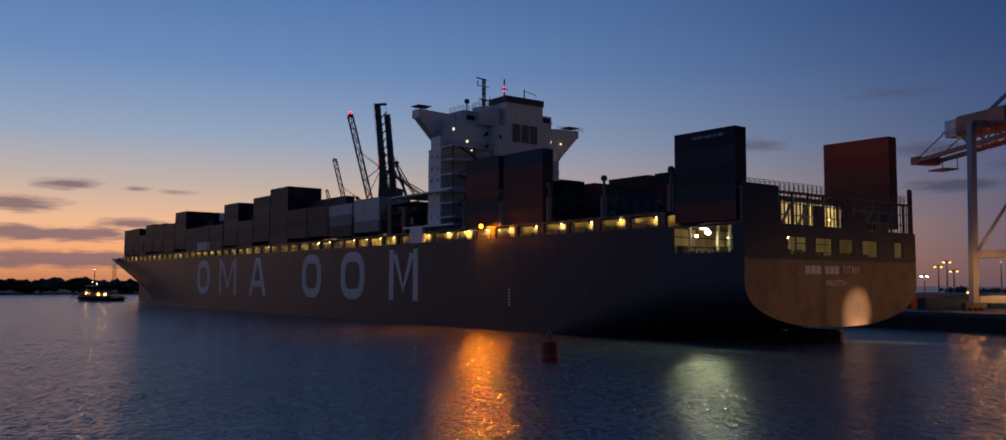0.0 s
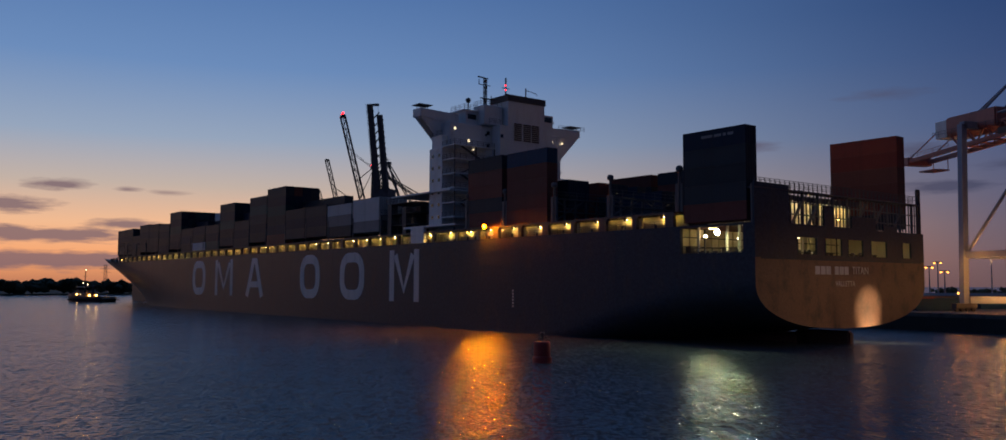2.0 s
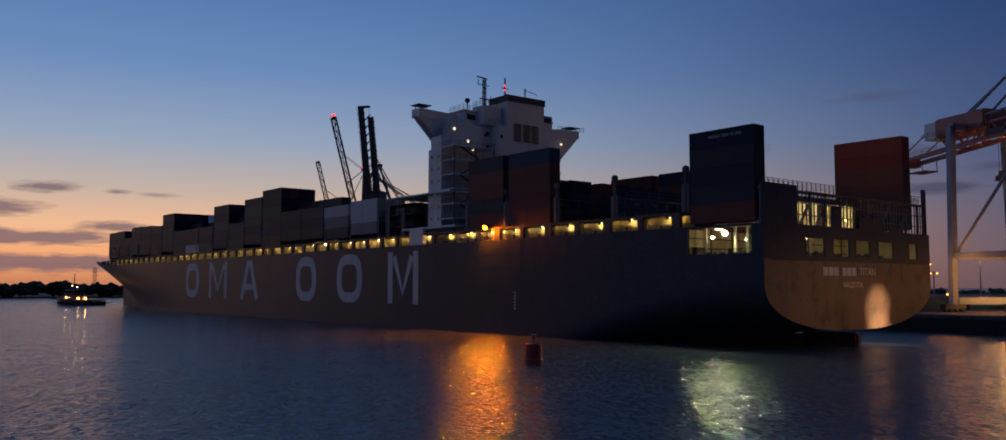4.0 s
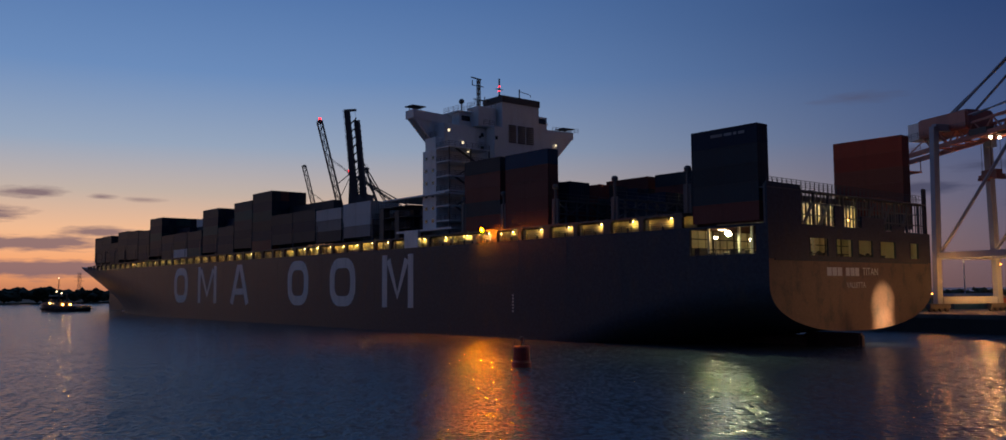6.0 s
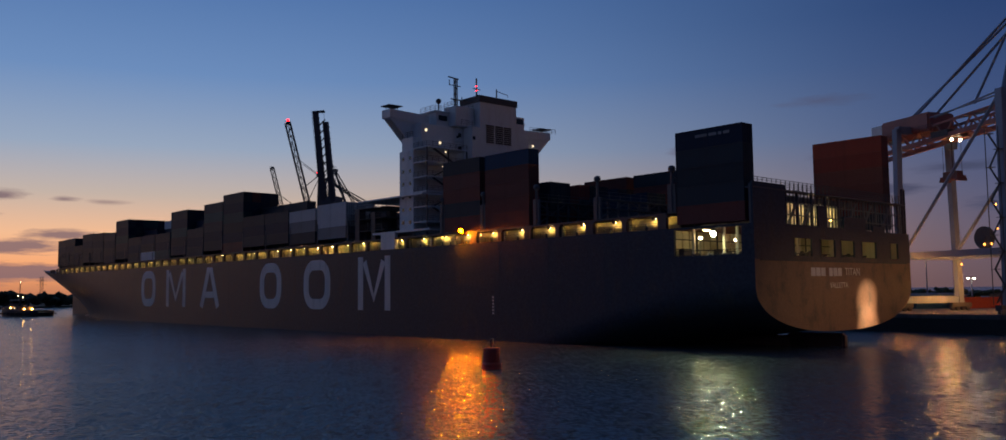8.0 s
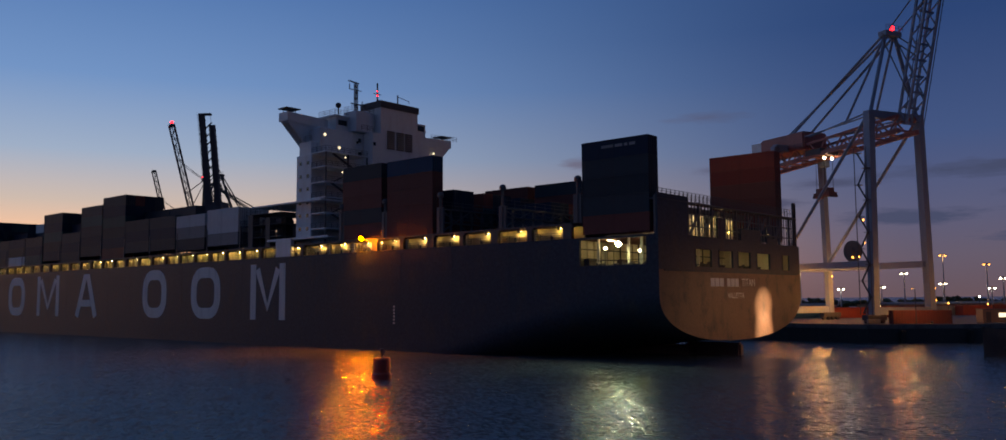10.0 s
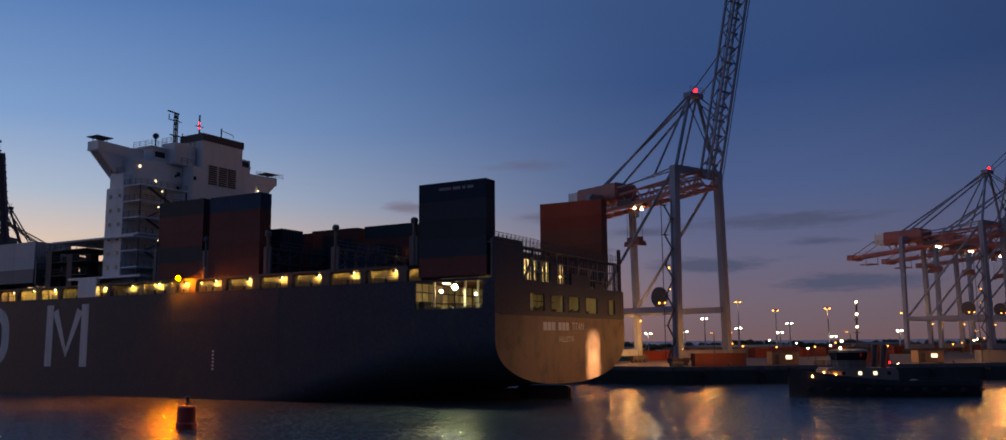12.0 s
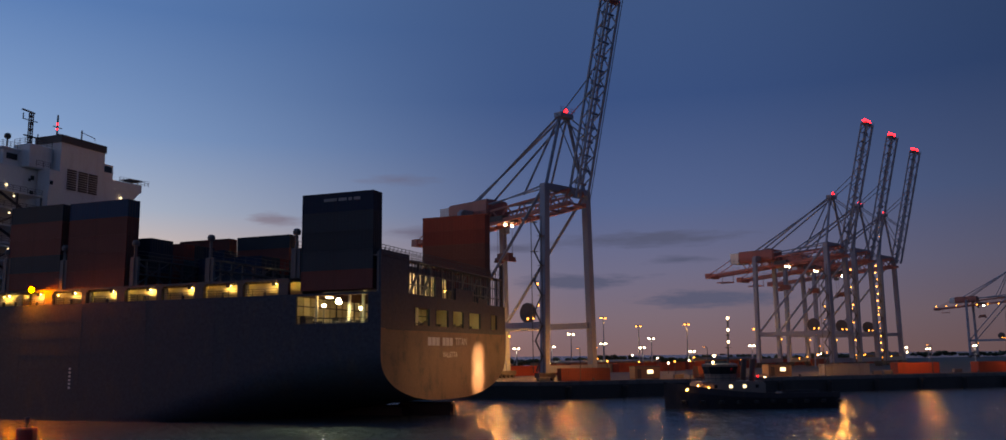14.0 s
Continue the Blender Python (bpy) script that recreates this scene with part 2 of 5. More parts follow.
def mesh_of(name, bm, material, smooth=False):
    bmesh.ops.recalc_face_normals(bm, faces=bm.faces)
    me = bpy.data.meshes.new(name)
    bm.to_mesh(me)
    bm.free()
    me.materials.append(material)
    if smooth:
        me.polygons.foreach_set("use_smooth", [True] * len(me.polygons))
    return me


def part(name, bm, material, parent=None, label="", smooth=False):
    ob = new(name, mesh_of(name, bm, material, smooth))
    ob.parent = parent
    if label:
        tagged(ob, label)
    return ob


def bm_box(*lims):
    bm = bmesh.new()
    box(bm, *lims)
    return bm


def bm_ball(at, r):
    bm = bmesh.new()
    ball(bm, at, r)
    return bm


def thing(name, label, category, m=None, group=""):
    ob = tagged(new(name), label, category, group)
    ob.empty_display_size = 0.5
    if m is not None:
        ob.matrix_basis = m
    return ob


def point_lamp(name, at, colour, watts, radius=0.3):
    data = bpy.data.lights.new(name, "POINT")
    data.color, data.energy, data.shadow_soft_size = colour, watts, radius
    ob = new(name, data)
    ob.location = at
    return ob

# ---- water, quay and far shore ----
QUAY_Z = 3.4
U = Vector((0.97, 0.243, 0)).normalized()   # along the near quay
N = Vector((-0.243, 0.97, 0)).normalized()  # landward


def build_water():
    bm = bmesh.new()
    bmesh.ops.create_grid(bm, x_segments=4, y_segments=4, size=4500)
    ob = part("water", bm, water_material())
    return tagged(ob, "dark rippled estuary water under a dusk sky", "water", kind="structure")


def slab(name, outline, z0, z1, material, label, category="ground"):
    bm = bmesh.new()
    low = [bm.verts.new((x, y, z0)) for x, y in outline]
    top = [bm.verts.new((x, y, z1)) for x, y in outline]
    bm.faces.new(low[::-1])
    bm.faces.new(top)
    for i in range(len(outline)):
        j = (i + 1) % len(outline)
        bm.faces.new((low[i], low[j], top[j], top[i]))
    return tagged(part(name, bm, material), label, category, kind="structure")


water = build_water()
LAND = [(96, 146), (420, 61), (700, 180), (720, 390), (560, 400), (440, 322), (306, 268), (257, 312), (175, 362), (100, 700), (-100, 1000), (-140, 800), (-64, 402)]
V = Vector((0.967, -0.2537, 0)).normalized()  # along the outer quay wall
VN = Vector((0.2537, 0.967, 0)).normalized()
ground = slab("ground", LAND, -6, QUAY_Z - 0.15, ASPHALT, "worn asphalt of the container yard")


def quay_edge():
    """Concrete cope along the near berth, with rubber fenders and bollards."""
    a = Vector((96, 146, 0))
    bm = bmesh.new()
    for i in range(33):
        p, q = a + V * (i * 10 + 0.04), a + V * (i * 10 + 9.96)
        beam(bm, p + VN * 0.6 + Vector((0, 0, QUAY_Z - 0.35)), q + VN * 0.6 + Vector((0, 0, QUAY_Z - 0.35)), 1.3, 0.8)
    ob = tagged(part("quay_wall", bm, CONCRETE), "dark weathered concrete cope of the quay", "quay", kind="structure")
    bm = bmesh.new()
    w = Vector((-64, 402, 0)) - a
    w.normalize()
    side = Vector((w.y, -w.x, 0))
    for i in range(28):
        p, q = a + w * (i * 10 + 0.04), a + w * (i * 10 + 9.96)
        beam(bm, p + side * 0.6 + Vector((0, 0, QUAY_Z - 0.35)), q + side * 0.6 + Vector((0, 0, QUAY_Z - 0.35)), 1.3, 0.8)
    tagged(part("quay_wall_west", bm, CONCRETE), "dark weathered concrete cope of the quay", "quay", kind="structure")
    first = None
    for i in range(27):
        at = a + V * (6 + i * 12)
        m = Matrix.Translation(at) @ Euler((0, 0, math.atan2(V.y, V.x))).to_matrix().to_4x4()
        if first is None:
            first = thing("fender", "black rubber fender hung on the quay face", "fender", m, "fenders along the quay")
            bm = bmesh.new()
            lathe(bm, [(0.45, -0.6), (0.55, -0.5), (0.55, 2.3), (0.45, 2.4)], 12, (0, -0.62, 0))
            part("rubber_body", bm, RUBBER, first)
            bm = bmesh.new()
            beam(bm, (0, -0.3, 2.3), (0, 0.25, 2.9), 0.08)
            part("chain", bm, STEEL, first)
        else:
            copy_thing(first, m)
    first = None
    for i in range(13):
        at = a + V * (12 + i * 24) + VN * 1.2 + Vector((0, 0, QUAY_Z - 0.151))
        if first is None:
            bm = bmesh.new()
            lathe(bm, [(0.32, 0), (0.3, 0.05), (0.2, 0.12), (0.18, 0.45), (0.3, 0.55), (0.32, 0.65), (0.2, 0.72)], 12)
            first = tagged(part("bollard", bm, STEEL), "squat black steel mooring bollard on the quay", "bollard", "bollards along the quay")
            first.location = at
        else:
            copy_thing(first, Matrix.Translation(at))


def tree_line(name, points, height, depth, count, label, base=0.0):
    """Far woods: many small uneven clumps along a line."""
    rng = random.Random(len(name) + count)
    bm = bmesh.new()
    pts = [Vector((*p, 0)) for p in points]
    for i in range(count):
        k = rng.random() * (len(pts) - 1)
        a = pts[int(k)].lerp(pts[int(k) + 1], k - int(k))
        wave = 0.84 + 0.08 * math.sin(k * 9.1) + 0.07 * math.sin(k * 23 + 1)
        h = height * max(0.55, wave) * rng.uniform(0.6, 1.0)
        r = rng.uniform(0.12, 0.26) * height
        c = a + Vector((rng.uniform(-1, 1) * depth, rng.uniform(-1, 1) * depth, base + max(r * 0.4, h - r)))
        m = Matrix.Translation(c) @ Matrix.Diagonal((r * rng.uniform(0.8, 1.6), r * rng.uniform(0.8, 1.6), r * rng.uniform(0.6, 1.1), 1))
        vs = bmesh.ops.create_icosphere(bm, subdivisions=1, radius=1, matrix=m)["verts"]
        for v in vs:
            v.co += Vector((rng.uniform(-1, 1), rng.uniform(-1, 1), rng.uniform(-1, 1))) * r * 0.28
    ob = part(name, bm, LEAF)
    return tagged(ob, label, "trees", kind="stuff")


def bearing(az, d):
    return Vector((math.sin(radians(az)) * d, math.cos(radians(az)) * d, 0))


WEST_SHORE = [(-1500, 300), (-800, 520), (-560, 560), (-330, 590), (-220, 680), (-180, 900), (-300, 4000), (-3000, 4000), (-3000, 300)]
slab("far_shore", WEST_SHORE, -3, 0.9, LEAF, "low dark wooded far shore")


def far_field():
    tree_line("far_woods", [(-900, 530), (-560, 575), (-330, 605), (-230, 690), (-200, 900)], 13.5, 7, 1500, "dark woods along the far shore")
    tree_line("yard_woods", [(178, 354), (255, 306), (304, 262), (438, 316), (560, 394), (700, 384)], 5.6, 3, 1100, "dark tree line beyond the container yard", QUAY_Z - 0.3)
    mast = thing("pylon", "thin dark lattice pylon on the far shore", "pylon", Matrix.Translation(bearing(-23.9, 760) + Vector((0, 0, 0.8))))
    bm = bmesh.new()
    lattice(bm, (0, 0, 0), (0, 0, 22), 1.8, 1.8, (1, 0, 0), 3, 0.16, 0.09)
    part("mast", bm, LATTICE, mast)
    bm = bmesh.new()
    for z in (16, 19):
        beam(bm, (-4, 0, z), (4, 0, z), 0.15)
    part("crossarm", bm, LATTICE, mast)


quay_edge()
far_field()

# ---- the container ship: x forward from the transom, y to port, z up from the water ----
HB = 22.8
DECK = 17.1


def ship_pose(t):
    u = t / 14
    return pose(50.68 + 14.084 * u - 2.021 * u * u, 132.125 - 12.647 * u - 0.468 * u * u, 0, 0, 0, 127.451 + 0.069 * u + 0.819 * u * u)


SHIP_TIMES = (0, 1.75, 3.5, 5.25, 7, 8.75, 10.5, 12.25, 14)
ship = thing("container_ship", "large dark blue container ship, half loaded, leaving stern first", "ship")
riders = []  # what stands on the ship and goes with it


def half_breadth(x, z):
    """Half the hull's width at x along the ship and z above water."""
    k = min(1.0, max(0.0, z / 19.0)) ** 1.6
    x0, xe, p = 200 + 70 * k, 347 + 31 * k, 2.7 + 4.3 * k
    s = min(1.0, max(0.0, (x - x0) / (xe - x0)))
    b = HB * (1 - s ** p)
    # round bilge; it lifts out of the water towards the stern
    a = min(1.0, max(0.0, x / 60.0))
    lift = a * a * (3 - 2 * a)
    low, bilge = 2.3 - 9.3 * lift, 9.0 - 12 * lift
    if z < bilge:
        q = min(1.0, (bilge - z) / (bilge - low))
        b *= max(0.0, 1 - q ** 2.3) ** (1 / 2.3)
    return b


def hull_low(x):
    a = min(1.0, max(0.0, x / 60.0))
    return 2.3 - 9.3 * a * a * (3 - 2 * a)


def deck_top(x):
    return DECK + 2.4 * min(1.0, max(0.0, (x - 318) / 30)) ** 1.5


def loft(bm, xs, zs_of):
    """Port and starboard shell between stations."""
    for side in (1, -1):
        rows = []
        for x in xs:
            rows.append([bm.verts.new((x, side * half_breadth(x, z), z)) for z in zs_of(x)])
        for a, b in zip(rows, rows[1:]):
            for i in range(len(a) - 1):
                bm.faces.new((a[i], b[i], b[i + 1], a[i + 1]))


def build_hull():
    xs_aft = [0, 2, 4, 7, 10, 14]
    xs = [14, 17, 20, 23, 26, 29, 32, 35, 38, 41, 44, 48, 52, 56, 60, 75, 90, 110, 130, 150, 170, 190] + [200 + 5 * i for i in range(30)] + [347, 350, 353, 356, 359, 362, 365, 368, 370, 372, 374, 375.5, 377, 378]

    def curve(lo, hi, n):
        return [lo + (hi - lo) * (i / n) ** 1.6 for i in range(n + 1)]

    bm = bmesh.new()
    loft(bm, xs_aft, lambda x: curve(hull_low(x), 12.4, 16))
    loft(bm, xs, lambda x: curve(hull_low(x), 12.4, 16))
    loft(bm, xs, lambda x: [12.4 + (deck_top(x) - 12.4) * i / 4 for i in range(5)])
    bmesh.ops.remove_doubles(bm, verts=bm.verts, dist=0.002)
    hull = part("hull", bm, HULL, ship, "dark blue welded hull plating, scuffed and stained", True)
    # transom plate below the mooring deck
    bm = bmesh.new()
    zs = curve(2.3, 12.4, 24)
    for z0, z1 in zip(zs, zs[1:]):
        y0, y1 = half_breadth(0, z0), half_breadth(0, z1)
        n = 12
        lo = [bm.verts.new((0, y0 * (2 * i / n - 1), z0)) for i in range(n + 1)]
        hi = [bm.verts.new((0, y1 * (2 * i / n - 1), z1)) for i in range(n + 1)]
        for i in range(n):
            bm.faces.new((lo[i], lo[i + 1], hi[i + 1], hi[i]))
    bmesh.ops.remove_doubles(bm, verts=bm.verts, dist=0.002)
    part("transom_plate", bm, RUSTY, hull, "rusty worn transom plating")
    # upper stern: plates round the mooring deck's openings
    s = HB
    plates = [(x0, x1, s - 0.25, s, z0, z1) for x0, x1, z0, z1 in ((0.3, 1.9, 12.4, DECK), (12.8, 14, 12.4, DECK), (1.9, 12.8, 16.8, DECK), (1.9, 12.8, 12.4, 13.1))]
    plates.append((0.3, 14, -s, -s + 0.25, 12.4, DECK))
    edges = [22.8, 20.6, 13.0, 8.2, 6.1, 1.6, 0.0, -4.2, -6.4, -11.2, -15.9, -18.7, -22.8]
    gaps = {(13.0, 8.2), (6.1, 1.6), (0.0, -4.2), (-6.4, -11.2), (-15.9, -18.7)}
    for a, b in zip(edges, edges[1:]):
        if (a, b) in gaps:
            plates += [(0, 0.3, b, a, 12.4, 12.9), (0, 0.3, b, a, 15.5, DECK)]
        else:
            plates.append((0, 0.3, b, a, 12.4, DECK))
    for p in plates:
        part("stern_plate", bm_box(*p), HULL, hull)
    # frames for the openings
    for a, b in sorted(gaps):
        bm = bmesh.new()
        for y in (a, b):
            box(bm, -0.05, 0.02, y - 0.09, y + 0.09, 12.9, 15.5)
        for z in (12.9, 15.5):
            box(bm, -0.05, 0.02, b - 0.09, a + 0.09, z - 0.09, z + 0.09)
        part("opening_frame", bm, HULL, hull)
    bm = bmesh.new()
    box(bm, -0.12, 0.02, -21.5, 21.5, 12.2, 12.42)
    part("rubbing_strake", bm, HULL, hull)
    # plating seams along the port side
    for z in (9.4, 11.9, 14.4):
        bm = bmesh.new()
        box(bm, 15, 235, HB - 0.01, HB + 0.012, z, z + 0.05)
        part("plating_seam", bm, HULL, hull)
    for x in range(26, 236, 12):
        bm = bmesh.new()
        box(bm, x, x + 0.05, HB - 0.01, HB + 0.012, 4, 17)
        part("plating_seam", bm, HULL, hull)
    # decks
    bm = bmesh.new()
    top = xs
    for a, b in zip(top, top[1:]):
        y0, y1 = half_breadth(a, 17), half_breadth(b, 17)
        za, zb = DECK - 0.08, DECK - 0.08
        bm.faces.new([bm.verts.new(v) for v in ((a, -y0, za), (b, -y1, zb), (b, y1, zb), (a, y0, za))])
    box(bm, 0.3, 14, -HB + 0.25, HB - 0.25, 12.2, 12.38)
    box(bm, 0.3, 14, -HB + 0.25, HB - 0.25, 16.85, DECK - 0.05)
    part("deck", bm, DECKRED, ship, "red oxide painted steel deck")
    # rudder and skeg in the shadow under the counter
    bm = bmesh.new()
    box(bm, -0.2, 9, -0.7, 0.7, -6, 1.9)
    bmesh.ops.bevel(bm, geom=bm.edges[:], offset=0.3, segments=2, affect="EDGES")
    part("rudder", bm, BOOT, ship, "dark rudder head under the stern")
    bm = bmesh.new()
    box(bm, 7, 60, -3.2, 3.2, -6, 1.2)
    part("skeg", bm, BOOT, ship)
    return hull


def flood_lamp(at, way, r, glowing, foot, label):
    """A round floodlight: drum housing, glowing flat lens facing way, bracket to its foot."""
    at, way = Vector(at), Vector(way).normalized()
    bm = bmesh.new()
    beam(bm, at - way * 0.45, at - way * 0.2, r * 1.5, sides=16)
    beam(bm, at - way * 0.2, at - way * 0.004, r * 2.3, sides=20)
    beam(bm, at - way * 0.4, foot, 0.1)
    lamp = part("floodlight", bm, STEEL, ship, "round steel floodlight housing")
    bm = bmesh.new()
    m = way.to_track_quat("Z", "Y").to_matrix()
    ring = [bm.verts.new(at + m @ Vector((r * math.cos(2 * math.pi * i / 20), r * math.sin(2 * math.pi * i / 20), 0))) for i in range(20)]
    bm.faces.new(ring)
    part("lens", bm, glowing, lamp, label)


def mooring_deck():
    bm = bmesh.new()
    box(bm, 13.6, 13.9, -HB + 0.3, HB - 0.3, 12.38, 16.85)
    box(bm, 0.5, 13.6, -22.3, -22.1, 12.38, 16.85)
    part("bulkhead", bm, CREAM, ship, "cream painted bulkhead of the mooring deck")
    for i in range(26):
        y = 21.6 - i * 1.7
        part("stiffener", bm_box(13.42, 13.6, y - 0.06, y + 0.06, 12.38, 16.85), CREAM if i % 3 else STEEL, ship)
    for z in (14.2, 15.6):
        bm = bmesh.new()
        beam(bm, (13.3, 21.8, z), (13.3, -21.8, z), 0.16, sides=8)
        part("pipe", bm, STEEL, ship)
    for y, w, h in ((20.2, 0.9, 1.9), (17.6, 0.7, 1.3), (11.5, 1.2, 2.0), (3.0, 0.9, 1.6), (-7.0, 1.0, 2.1)):
        part("store_locker", bm_box(12.4, 13.3, y - w, y + w, 12.38, 12.38 + h), STEEL, ship)
    for x, y in ((4, 17), (9, 13), (4, 4), (9, -3), (5, -12)):
        bm = bmesh.new()
        beam(bm, (x - 1.2, y, 13.1), (x + 1.2, y, 13.1), 1.1, sides=14)
        for dx in (-1.3, 0, 1.3):
            beam(bm, (x + dx - 0.08, y, 13.1), (x + dx + 0.08, y, 13.1), 1.7, sides=14)
        box(bm, x - 1.6, x + 1.6, y - 0.5, y + 0.5, 12.38, 12.7)
        part("mooring_winch", bm, STEEL, ship, "dark steel mooring winch")
    for x in (2.6, 5.2, 7.4, 10.0, 12.0):
        bm = bmesh.new()
        lathe(bm, [(0.35, 0), (0.3, 0.1), (0.28, 0.8), (0.4, 0.9), (0.38, 1.0)], 12, (x, HB - 1.0, 12.38))
        part("bitt", bm, STEEL, ship)
    for y in (9.5, 3.6, -2.0, -8.5):
        bm = bmesh.new()
        for dy in (-0.6, 0.6):
            lathe(bm, [(0.35, 0), (0.3, 0.1), (0.28, 0.8), (0.4, 0.9), (0.38, 1.0)], 12, (1.0, y + dy, 12.38))
        part("bitt", bm, STEEL, ship)
    for x, y in ((3, 22.2), (5.2, 22.0), (10.2, 22.0), (1.0, 10.5), (1.0, 0.8), (1.2, -13)):
        bm = bmesh.new()
        beam(bm, (x, y - 0.2, 12.38), (x, y - 0.2, 16.85), 0.3)
        part("pillar", bm, CREAM, ship)
    for x, y in ((3.5, 18), (10, 19), (6, 10), (6, 3), (6, -3), (6, -9), (6, -17)):
        part("deckhead_light", bm_box(x - 0.15, x + 0.15, y - 0.7, y + 0.7, 16.72, 16.83), ROOMB if y < 14 else ROOM, ship, "lit strip light under the deckhead")
    bm = bmesh.new()
    rail(bm, (1.9, HB - 0.35, 12.6), (12.8, HB - 0.35, 12.6), 1.2, 1.4)
    part("guard_rail", bm, STEEL, ship)
    # mushroom-shaped lamps and the strong white floodlight in the opening
    for x, y, z in ((9.2, 21.6, 15.55), (4.2, 20.5, 15.1)):
        bm = bmesh.new()
        lathe(bm, [(0.10, -3.0), (0.10, -0.25), (0.20, -0.2)], 10, (x, y, z))
        lamp = part("lamp_post", bm, CREAM, ship)
        bm = bmesh.new()
        lathe(bm, [(0.12, -0.2), (0.27, 0.0), (0.26, 0.1), (0.10, 0.16)], 14, (x, y, z))
        part("lamp_head", bm, WHITELAMP, lamp, "glowing round deck lamp")
    flood_lamp((6.5, 22.42, 15.98), (-0.25, 0.9, -0.36), 0.33, COLDLAMP, (6.8, 21.9, 16.86), "glaring white floodlight")
    bm = bmesh.new()
    beam(bm, (0.62, 12.0, 15.35), (0.62, 12.0, 16.84), 0.06)
    lamp = part("lamp_bracket", bm, STEEL, ship)
    part("lens", bm_ball((0.6, 12.0, 15.3), 0.12), WHITELAMP, lamp, "small white stern lamp")


def side_passage():
    """Open gallery below the cargo: coaming, stanchions, deck edge and strip lights, port side, and a plain starboard side."""
    for s in (1, -1):
        bm = bmesh.new()
        for a, b in ((14.2, 64), (64.4, 90), (90.4, 160), (160.4, 240), (240.4, 318)):
            box(bm, a, b, s * 19.4 - 0.15, s * 19.4 + 0.15, DECK - 0.05, 19.3)
        part("hatch_coaming", bm, CREAM, ship, "cream painted hatch coaming lit by strip lamps")
        bm = bmesh.new()
        for a, b in ((14.2, 88), (88.2, 200), (200.2, 318)):
            lo, hi = sorted((s * 19.2, s * 22.7))
            box(bm, a, b, lo, hi, 19.06, 19.36)
        part("deck_edge_beam", bm, STEEL, ship)
    bm = bmesh.new()
    box(bm, 14.2, 318, -19.2, 19.2, 18.9, 19.3)
    part("hatch_cover", bm, STEEL, ship, "dark steel hatch covers")
    x = 15.0
    k = 0
    rng = random.Random(31)
    while x < 338:
        step = 7.0 if x < 88 else 6.38
        y = min(half_breadth(x, 17), HB)
        if not 60 < x < 72:
            bm = bmesh.new()
            wide = 1.5 if (k % 2 == 0 and x < 88) else 0.85
            box(bm, x - wide / 2, x + wide / 2, y - 0.75, y - 0.12, DECK - 0.05, 19.06)
            box(bm, x - wide / 2 - 0.3, x + wide / 2 + 0.3, y - 0.8, y - 0.1, 18.75, 19.06)
            part("stanchion", bm, STEEL, ship)
        if x < 318:
            a = x + step * 0.16
            q = a + step * rng.uniform(0.08, 0.2)
            part("strip_light", bm_box(q, q + 0.55, y - 0.95, y - 0.83, 18.66, 18.78), STRIP, ship, "short lit yellow lamp in the side passage")
            part("lamp_shade", bm_box(q - 0.06, q + 0.62, y - 0.79, y - 0.76, 18.5, 19.06), STEEL, ship)
            part("lamp_bracket", bm_box(q + 0.2, q + 0.32, y - 0.93, y - 0.85, 18.78, 19.06), STEEL, ship)
            bm = bmesh.new()
            if x < 88:
                # trough-shaped locker on legs, deeper at one end
                z0, z1, w = 17.62 + 0.2 * (k % 2), 18.5 + rng.uniform(-0.1, 0.25), step * rng.uniform(0.5, 0.66)
                prof = [(a, z1), (a + w, z1), (a + w, z0 + 0.5), (a + w * 0.45, z0), (a, z0)]
                v = [[bm.verts.new((px, yy, pz)) for px, pz in prof] for yy in (y - 1.9, y - 1.4)]
                bm.faces.new(v[0])
                bm.faces.new(v[1][::-1])
                for i in range(5):
                    j = (i + 1) % 5
                    bm.faces.new((v[0][i], v[0][j], v[1][j], v[1][i]))
                for dx in (0.2, step * 0.4):
                    part("locker_leg", bm_box(a + dx, a + dx + 0.3, y - 1.8, y - 1.6, DECK - 0.08, z0 + 0.1), STEEL, ship)
                part("pillar", bm_box(x + step * 0.9, x + step * 0.98, y - 1.2, y - 0.8, DECK - 0.08, 18.9), CREAM, ship)
            else:
                box(bm, a, a + step * rng.uniform(0.3, 0.62), y - 2.0, y - 1.5, DECK - 0.08, rng.uniform(17.9, 18.7))
                if k % 2:
                    part("pillar", bm_box(a + step * 0.66, a + step * 0.74, y - 1.8, y - 1.5, DECK - 0.08, 18.9), CREAM, ship)
            part("deck_locker", bm, CREAM, ship, "cream painted locker under a small lamp")
        x += step
        k += 1
    for a in range(16, 318, 12):
        b = min(a + 12, 318)
        bm = bmesh.new()
        rail(bm, (a, half_breadth(a, 17) - 0.25, DECK - 0.08), (b, half_breadth(b, 17) - 0.25, DECK - 0.08), 1.0, 2.0, 3, 0.05)
        part("guard_rail", bm, STEEL, ship)
    # orange sodium floodlight over the rail
    flood_lamp((60.12, 23.05, 19.45), (-0.2, 0.88, -0.43), 0.33, SODIUM, (60.3, 22.5, 19.3), "glaring orange sodium floodlight")
    for at in ((66.5, 22.3, 18.6), (58.0, 22.3, 18.6), (55.5, 22.2, 18.5)):
        part("passage_lamp", bm_ball(at, 0.12), glow_small, ship)
    # bulkhead panel and the side house beneath the accommodation
    bm = bmesh.new()
    box(bm, 81.5, 86.5, 22.0, 22.74, DECK, 20.6)
    box(bm, 70.5, 90, 19.5, 22.4, 20.3, 20.7)
    part("side_house", bm, WHITE, ship, "white steel side house by the gangway")


